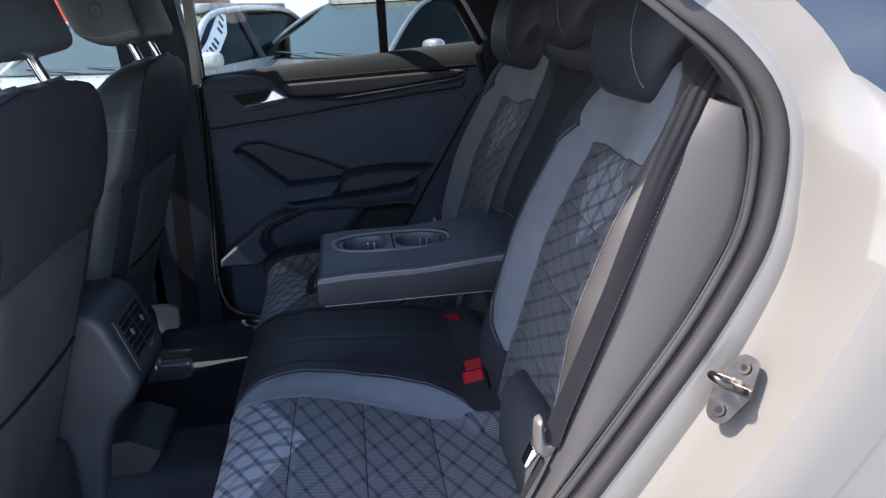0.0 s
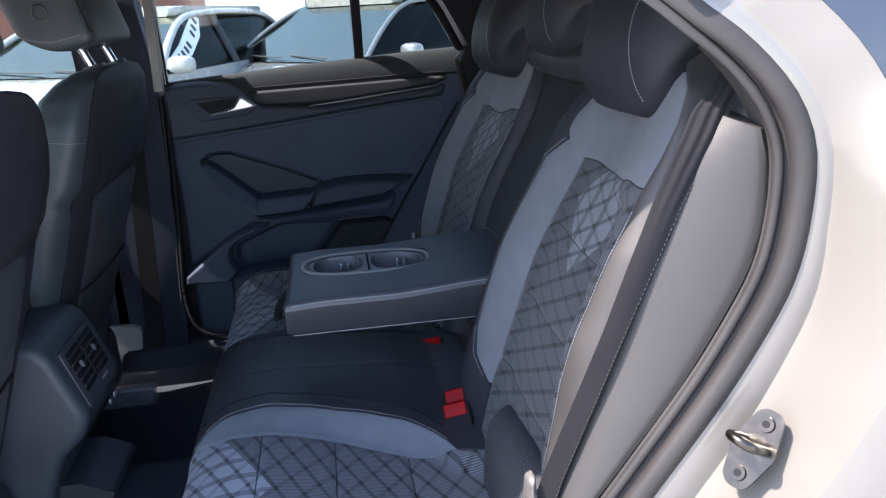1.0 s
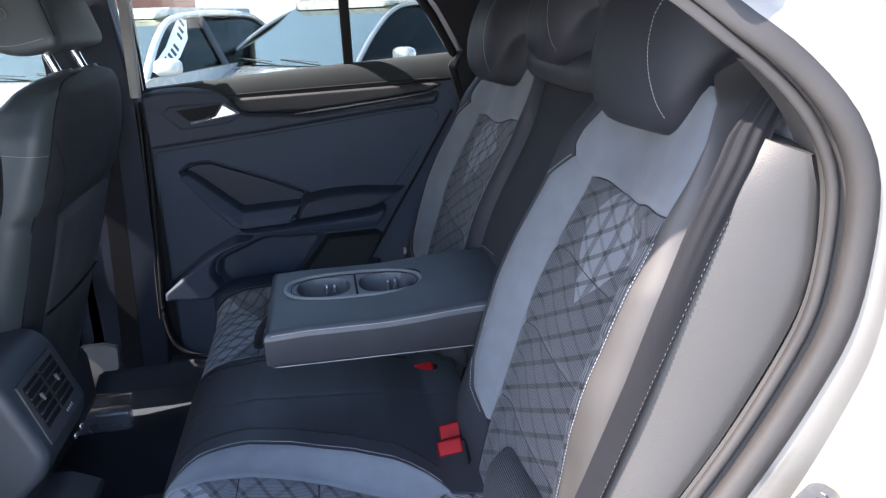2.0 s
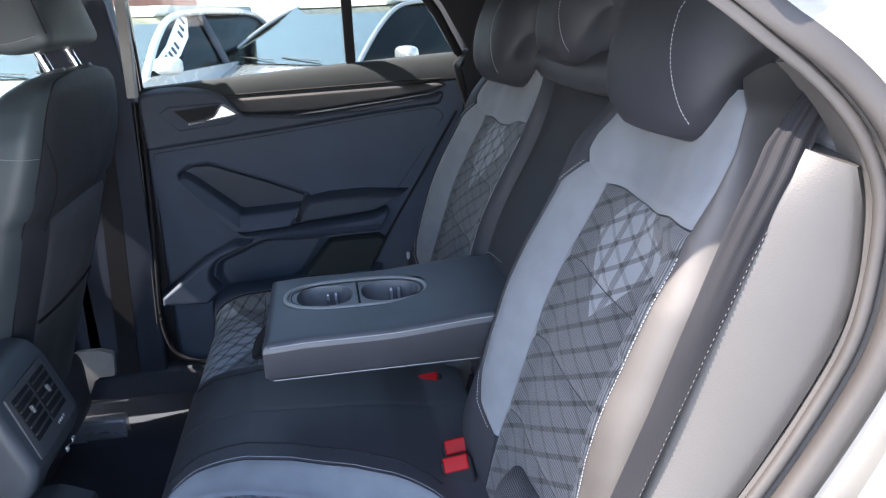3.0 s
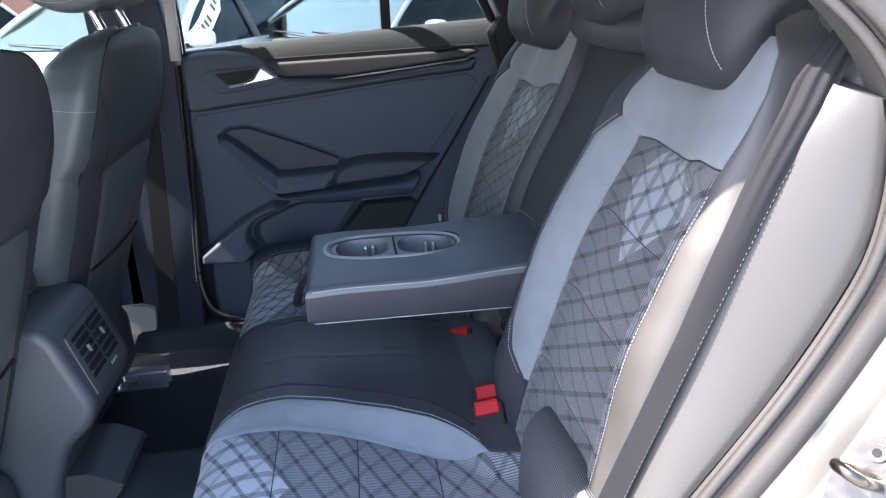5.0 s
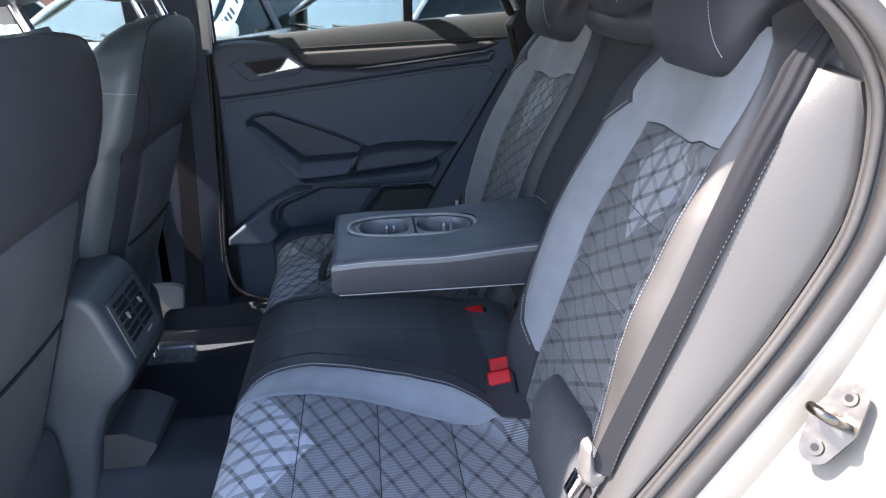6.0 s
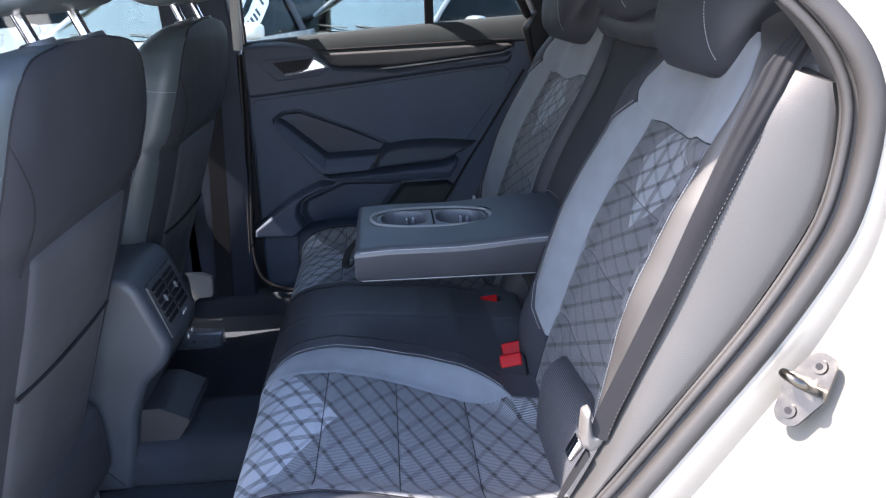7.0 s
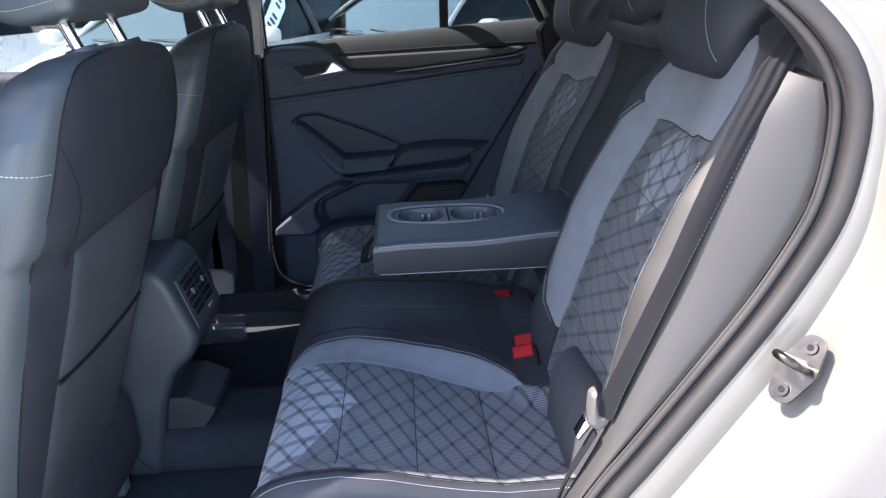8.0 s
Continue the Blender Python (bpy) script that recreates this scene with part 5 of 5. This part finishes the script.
side_poly = [(-0.95, 0.34), (-0.56, 0.34), (-0.545, 0.42), (-0.528, 0.51), (-0.497, 0.588), (-0.452, 0.628), (-0.437, 0.668), (-0.479, 0.79), (-0.50, 0.815), (-0.56, 0.822), (-0.95, 0.83)]
outline = rounded(side_poly, 0.016)
n_out = len(outline)
area = sum(outline[i][0] * outline[(i + 1) % n_out][1] - outline[(i + 1) % n_out][0] * outline[i][1] for i in range(n_out))
verts, faces = [], []
rows = []
for k in range(9):
    g = k / 8 * math.pi / 2
    rows.append((-0.108 + 0.018 * (1 - math.cos(g)), 0.018 * (1 - math.sin(g))))
rows += [(-y, i) for y, i in rows[::-1]]
for y, inset in rows:
    for i in range(n_out):
        a, c = Vector(outline[i - 1]), Vector(outline[(i + 1) % n_out])
        d = (c - a).normalized()
        nn = Vector((d.y, -d.x)) * (1 if area > 0 else -1)
        verts.append((outline[i][0] - nn.x * inset, YC + y, outline[i][1] - nn.y * inset))
for j in range(len(rows) - 1):
    for i in range(n_out):
        a, c = j * n_out + i, j * n_out + (i + 1) % n_out
        faces.append((a, c, c + n_out, a + n_out))
faces += [tuple(range(n_out)), tuple((len(rows) - 1) * n_out + i for i in range(n_out))]
link_mesh("housing", verts, faces, CONSOLE, con)
part("arm_lid", box_bm(-0.95, -0.56, YC - 0.085, YC + 0.085, 0.815, 0.865, 0.02, 4), LEATHER, con, "leatherette armrest lid")


def con_face(a, c, d):
    """a across, c up the slanted rear face, d proud of it."""
    lo, hi = Vector((-0.4405, 0, 0.672)), Vector((-0.4790, 0, 0.790))
    n = Vector((0.951, 0, 0.310))
    p = lo.lerp(hi, c) + n * d
    return Vector((p.x, YC + a, p.z))


part("vent_surround", prism_bm(rounded([(-0.080, 0.02), (0.080, 0.02), (0.074, 0.95), (-0.074, 0.95)], 0.02), con_face, 0.0, 0.004, 0.0015), PLASTIC_SMOOTH, con)
for s in (-1, 1):
    vent = part("vent", prism_bm([(s * 0.034 - 0.030, 0.22), (s * 0.034 + 0.030, 0.22), (s * 0.034 + 0.030, 0.86), (s * 0.034 - 0.030, 0.86)], con_face, 0.003, 0.006, 0.001), BLACK, con)
    for k in range(5):
        c = 0.30 + 0.12 * k
        part("slat", prism_bm([(s * 0.034 - 0.029, c), (s * 0.034 + 0.029, c), (s * 0.034 + 0.029, c + 0.03), (s * 0.034 - 0.029, c + 0.03)], con_face, 0.004, 0.008, 0.001), PLASTIC_BLACK, vent)
    part("slider", prism_bm([(s * 0.034 - 0.0025, 0.53), (s * 0.034 + 0.0025, 0.53), (s * 0.034 + 0.0025, 0.64), (s * 0.034 - 0.0025, 0.64)], con_face, 0.006, 0.012, 0.001), PLASTIC, vent)
for k in range(4):
    part("marking", prism_bm([(0.010 + k * 0.008, 0.10), (0.013 + k * 0.008, 0.10), (0.013 + k * 0.008, 0.14), (0.010 + k * 0.008, 0.14)], con_face, 0.003, 0.0046), THREAD, con)
for k in range(2):
    part("socket", box_bm(-0.442, -0.4375, YC + 0.012 + k * 0.030, YC + 0.024 + k * 0.030, 0.626, 0.636, 0.002), SATIN, con)
duct = thing("floor_air_duct", "dark plastic air outlet on the floor tunnel", "air duct")
part("outlet", prism_bm(rounded([(-0.56, 0.42), (-0.484, 0.412), (-0.432, 0.484), (-0.49, 0.515), (-0.55, 0.515)], 0.008), xz, YC - 0.075, YC + 0.085, 0.006), PLASTIC_BLACK, duct)
part("outlet_lip", prism_bm(rounded([(-0.55, 0.345), (-0.484, 0.345), (-0.480, 0.405), (-0.55, 0.43)], 0.006), xz, YC - 0.080, YC + 0.080, 0.005), CONSOLE, duct)

# front seat belt at the far pillar
fb = thing("front_seat_belt", "black front seat belt hanging at the pillar", "seat belt")
part("webbing", prism_bm([(-0.555, 0.42), (-0.505, 0.42), (-0.455, 1.2), (-0.50, 1.2)], xz, 0.672, 0.675), WEBBING, fb)
part("lower_pillar_trim", prism_bm(rounded([(-0.71, 0.362), (-0.648, 0.360), (-0.622, 0.414), (-0.572, 0.414), (-0.566, 0.481), (-0.599, 0.493), (-0.68, 0.493)], 0.008), xz, 0.680, 0.71, 0.004), PLASTIC_PALE, far, "pale grey lower pillar trim")

# ---- outside ----
WHITE_CAR = material("white_car_paint", (0.30, 0.30, 0.295), 0.25, coat=1.0, stain=0.02)
GREY_CAR = material("grey_car_paint", (0.15, 0.155, 0.16), 0.28, metal=0.2, coat=1.0, stain=0.02)
GREY_DARK = material("dark_grey_car_paint", (0.12, 0.125, 0.13), 0.35, metal=0.3, coat=0.6)
CAR_DARK = material("car_cabin_dark", (0.03, 0.03, 0.035), 0.7)
TYRE = material("tyre_rubber", (0.02, 0.02, 0.02), 0.8)
BRICK = material("brown_brick", (0.11, 0.050, 0.040), 0.9, grain=0.4, grain_scale=40, stain=0.25, stain_scale=3)
RENDERED = material("pale_rendered_wall", (0.72, 0.72, 0.70), 0.85, stain=0.06, stain_scale=1.5)
REDPAINT = material("red_painted_panel", (0.62, 0.06, 0.03), 0.5)


def parked_car(label, paint, x, y, heading, length=4.2, width=1.78, height=1.50, posts=None, b_at=1.6, mirror_at=0.42, post_r=0.032):
    """A parked hatchback; its nose points along local -x."""
    car = thing("parked_car", label, "car", "parked cars")
    hl_, hw = length / 2, width / 2
    prof = [(-hl_, 0.35), (-hl_, 0.62), (-hl_ + 0.12, 0.76), (-hl_ + 0.95, 0.98), (hl_ - 0.25, 1.02), (hl_, 0.95), (hl_, 0.35)]
    bm = prism_bm(rounded(prof, 0.10), xz, -hw, hw, 0.06, 3)
    shell = part("body", bm, paint, car)
    # greenhouse: four pillars, roof, panes
    a0, a1, c1, c0 = -hl_ + 0.95, -hl_ + 1.75, hl_ - 0.70, hl_ - 0.15
    zb, zt, wi, wt = 0.985, height - 0.06, hw - 0.05, hw - 0.27
    roof = [(a1 - 0.05, -wt), (c1 + 0.05, -wt), (c1 + 0.05, wt), (a1 - 0.05, wt)]
    part("roof", prism_bm(rounded(roof, 0.10), lambda p, q, d: (p, q, d), zt - 0.02, height, 0.03, 3), paint, car)
    for s in (-1, 1):
        arch = [(a0, s * wi, zb - 0.03), ((a0 + a1) / 2, s * (wi + wt) / 2, (zb + zt) / 2 + 0.02), (a1 - 0.03, s * (wt + 0.03), zt - 0.035), (a1 + 0.35, s * (wt + 0.03), zt + 0.005),
                ((a1 + c1) / 2, s * (wt + 0.035), zt + 0.015), (c1 - 0.15, s * (wt + 0.02), zt - 0.005), (c1 + 0.12, s * (wt + 0.05), zt - 0.09), (c0, s * wi, zb - 0.03)]
        tube("roof_arch", smooth_line(arch, 40), post_r, posts or paint, car, "", 10, flat=0.8)
        m0 = a0 + b_at
        tube("b_pillar", [Vector((m0, s * wi, zb)), Vector((m0 + 0.05, s * wt, zt))], 0.04, CAR_DARK, car)
        q = [Vector((a0 + 0.05, s * wi, zb)), Vector((c0 - 0.05, s * wi, zb)), Vector((c1, s * wt, zt)), Vector((a1, s * wt, zt))]
        g = link_mesh("side_glass", q + [p + Vector((0, -s * 0.005, 0)) for p in q], [(0, 1, 2, 3), (7, 6, 5, 4), (0, 4, 5, 1), (1, 5, 6, 2), (2, 6, 7, 3), (3, 7, 4, 0)], TINT, car, smooth=False)
        mir = rounded_block("door_mirror", a0 + mirror_at, s * (hw + 0.11), 1.05, 0.065, 0.10, 0.062, paint, car, 2.8, 20, 12)
        for wx in (-hl_ + 0.80, hl_ - 0.75):
            tube("tyre", [Vector((wx, s * (hw - 0.20), 0.32)), Vector((wx, s * (hw + 0.005), 0.32))], 0.32, TYRE, car, "", 28)
            tube("wheel_rim", [Vector((wx, s * (hw - 0.05), 0.32)), Vector((wx, s * (hw + 0.015), 0.32))], 0.21, SATIN, car, "", 20)
    for n_, (b0, b1) in (("windscreen", (a0, a1)), ("rear_glass", (c0, c1))):
        q = [Vector((b0, -wi, zb)), Vector((b0, wi, zb)), Vector((b1, wt, zt)), Vector((b1, -wt, zt))]
        link_mesh(n_, q + [p + Vector((0.006, 0, 0)) for p in q], [(0, 1, 2, 3), (7, 6, 5, 4), (0, 4, 5, 1), (1, 5, 6, 2), (2, 6, 7, 3), (3, 7, 4, 0)], SCREEN, car, smooth=False)
    for sy in (-0.37, 0.37):
        rounded_block("cabin_seat", 0.15, sy, 0.95, 0.10, 0.24, 0.38, CAR_DARK, car, 3.0, 16, 10)
    rounded_block("dashboard", a0 + 0.30, 0, 0.96, 0.28, wi - 0.10, 0.07, CAR_DARK, car, 3.5, 20, 10)
    ring = [Vector((a0 + 0.62 + 0.06 * math.sin(g), 0.37 + 0.18 * math.cos(g), 1.00 + 0.17 * math.sin(g))) for g in np.linspace(0, 2 * math.pi, 24, endpoint=False)]
    tube("steering_wheel", ring, 0.016, CAR_DARK, car, "", 8, True)
    for sy in (-0.37, 0.37):
        rounded_block("seat_head_restraint", 0.22, sy, 1.27, 0.05, 0.13, 0.09, CAR_DARK, car, 3.0, 14, 8)
    for k, sy in enumerate((-0.45, 0.10)):
        tube("wiper", [Vector((a0 + 0.02, sy, zb + 0.03)), Vector((a0 + 0.07, sy + 0.50, zb + 0.045))], 0.005, CAR_DARK, car, "", 6)
    rounded_block("inner_mirror", a1 - 0.02, 0, zt - 0.09, 0.02, 0.11, 0.03, CAR_DARK, car, 3.0, 12, 8)
    car.matrix_basis = pose(x, y, 0, 0, 0, heading)
    return car


grey_car = parked_car("grey parked car with a large windscreen", GREY_CAR, 0.60, 5.60, 43, posts=GREY_DARK, post_r=0.022)
white_car = parked_car("white parked hatchback with a printed banner in its window", WHITE_CAR, -1.54, 5.25, 70, 4.0, 1.76, 1.46, b_at=1.22, mirror_at=0.06)
parked_car("silver parked car beside a white one", material("silver_car_paint", (0.45, 0.48, 0.52), 0.3, metal=0.4, coat=1.0, stain=0.02), -5.0, 6.9, 75, 4.0, 1.74)
# banner behind the white car's side glass: a pale slanted band with plain dark bars


def on_glass(x, z, d):
    """A point on the white car's near side glass, d proud of it."""
    return (x, -0.83 + 0.22 * (z - 0.985) / 0.415 - d, z)


part("banner", prism_bm([(-0.82, 1.0), (-0.46, 1.09), (-0.18, 1.22), (-0.03, 1.36), (-0.13, 1.38), (-0.30, 1.30), (-0.56, 1.17), (-0.95, 1.02)], on_glass, 0.004, 0.010), RENDERED, white_car, "pale printed banner")
for k in range(9):
    if k == 5:
        continue
    t_ = k / 8
    x0, z0 = -0.74 + 0.60 * t_, 1.030 + 0.13 * t_ + 0.15 * t_ * t_
    part("lettering_bar", prism_bm([(x0, z0), (x0 + 0.036, z0 + 0.014), (x0 + 0.022, z0 + 0.062), (x0 - 0.012, z0 + 0.048)], on_glass, 0.010, 0.014), CAR_DARK, white_car)

shop = thing("dealer_building", "low building with brown brick and pale rendered walls", "building")
part("brick_wall", box_bm(-24, -2.45, 16.0, 16.4, 0, 1.95), BRICK, shop)
part("cladding", box_bm(-24, -2.45, 16.05, 16.4, 1.95, 5.0), GREY_CAR, shop, "grey metal cladding")
part("rendered_wall", box_bm(-2.45, -0.15, 15.98, 16.4, 0, 5.5), RENDERED, shop)
part("shop_wall", box_bm(-0.15, 16, 15.9, 16.4, 0, 5.5), material("grey_shopfront", (0.16, 0.17, 0.18), 0.6), shop)
part("shop_window", box_bm(0.8, 9.0, 15.85, 15.92, 1.4, 3.2, 0.02), TINT, shop)
part("red_panel", box_bm(-6.45, -6.0, 15.8, 15.99, 0, 3.4), REDPAINT, shop, "red painted panel")
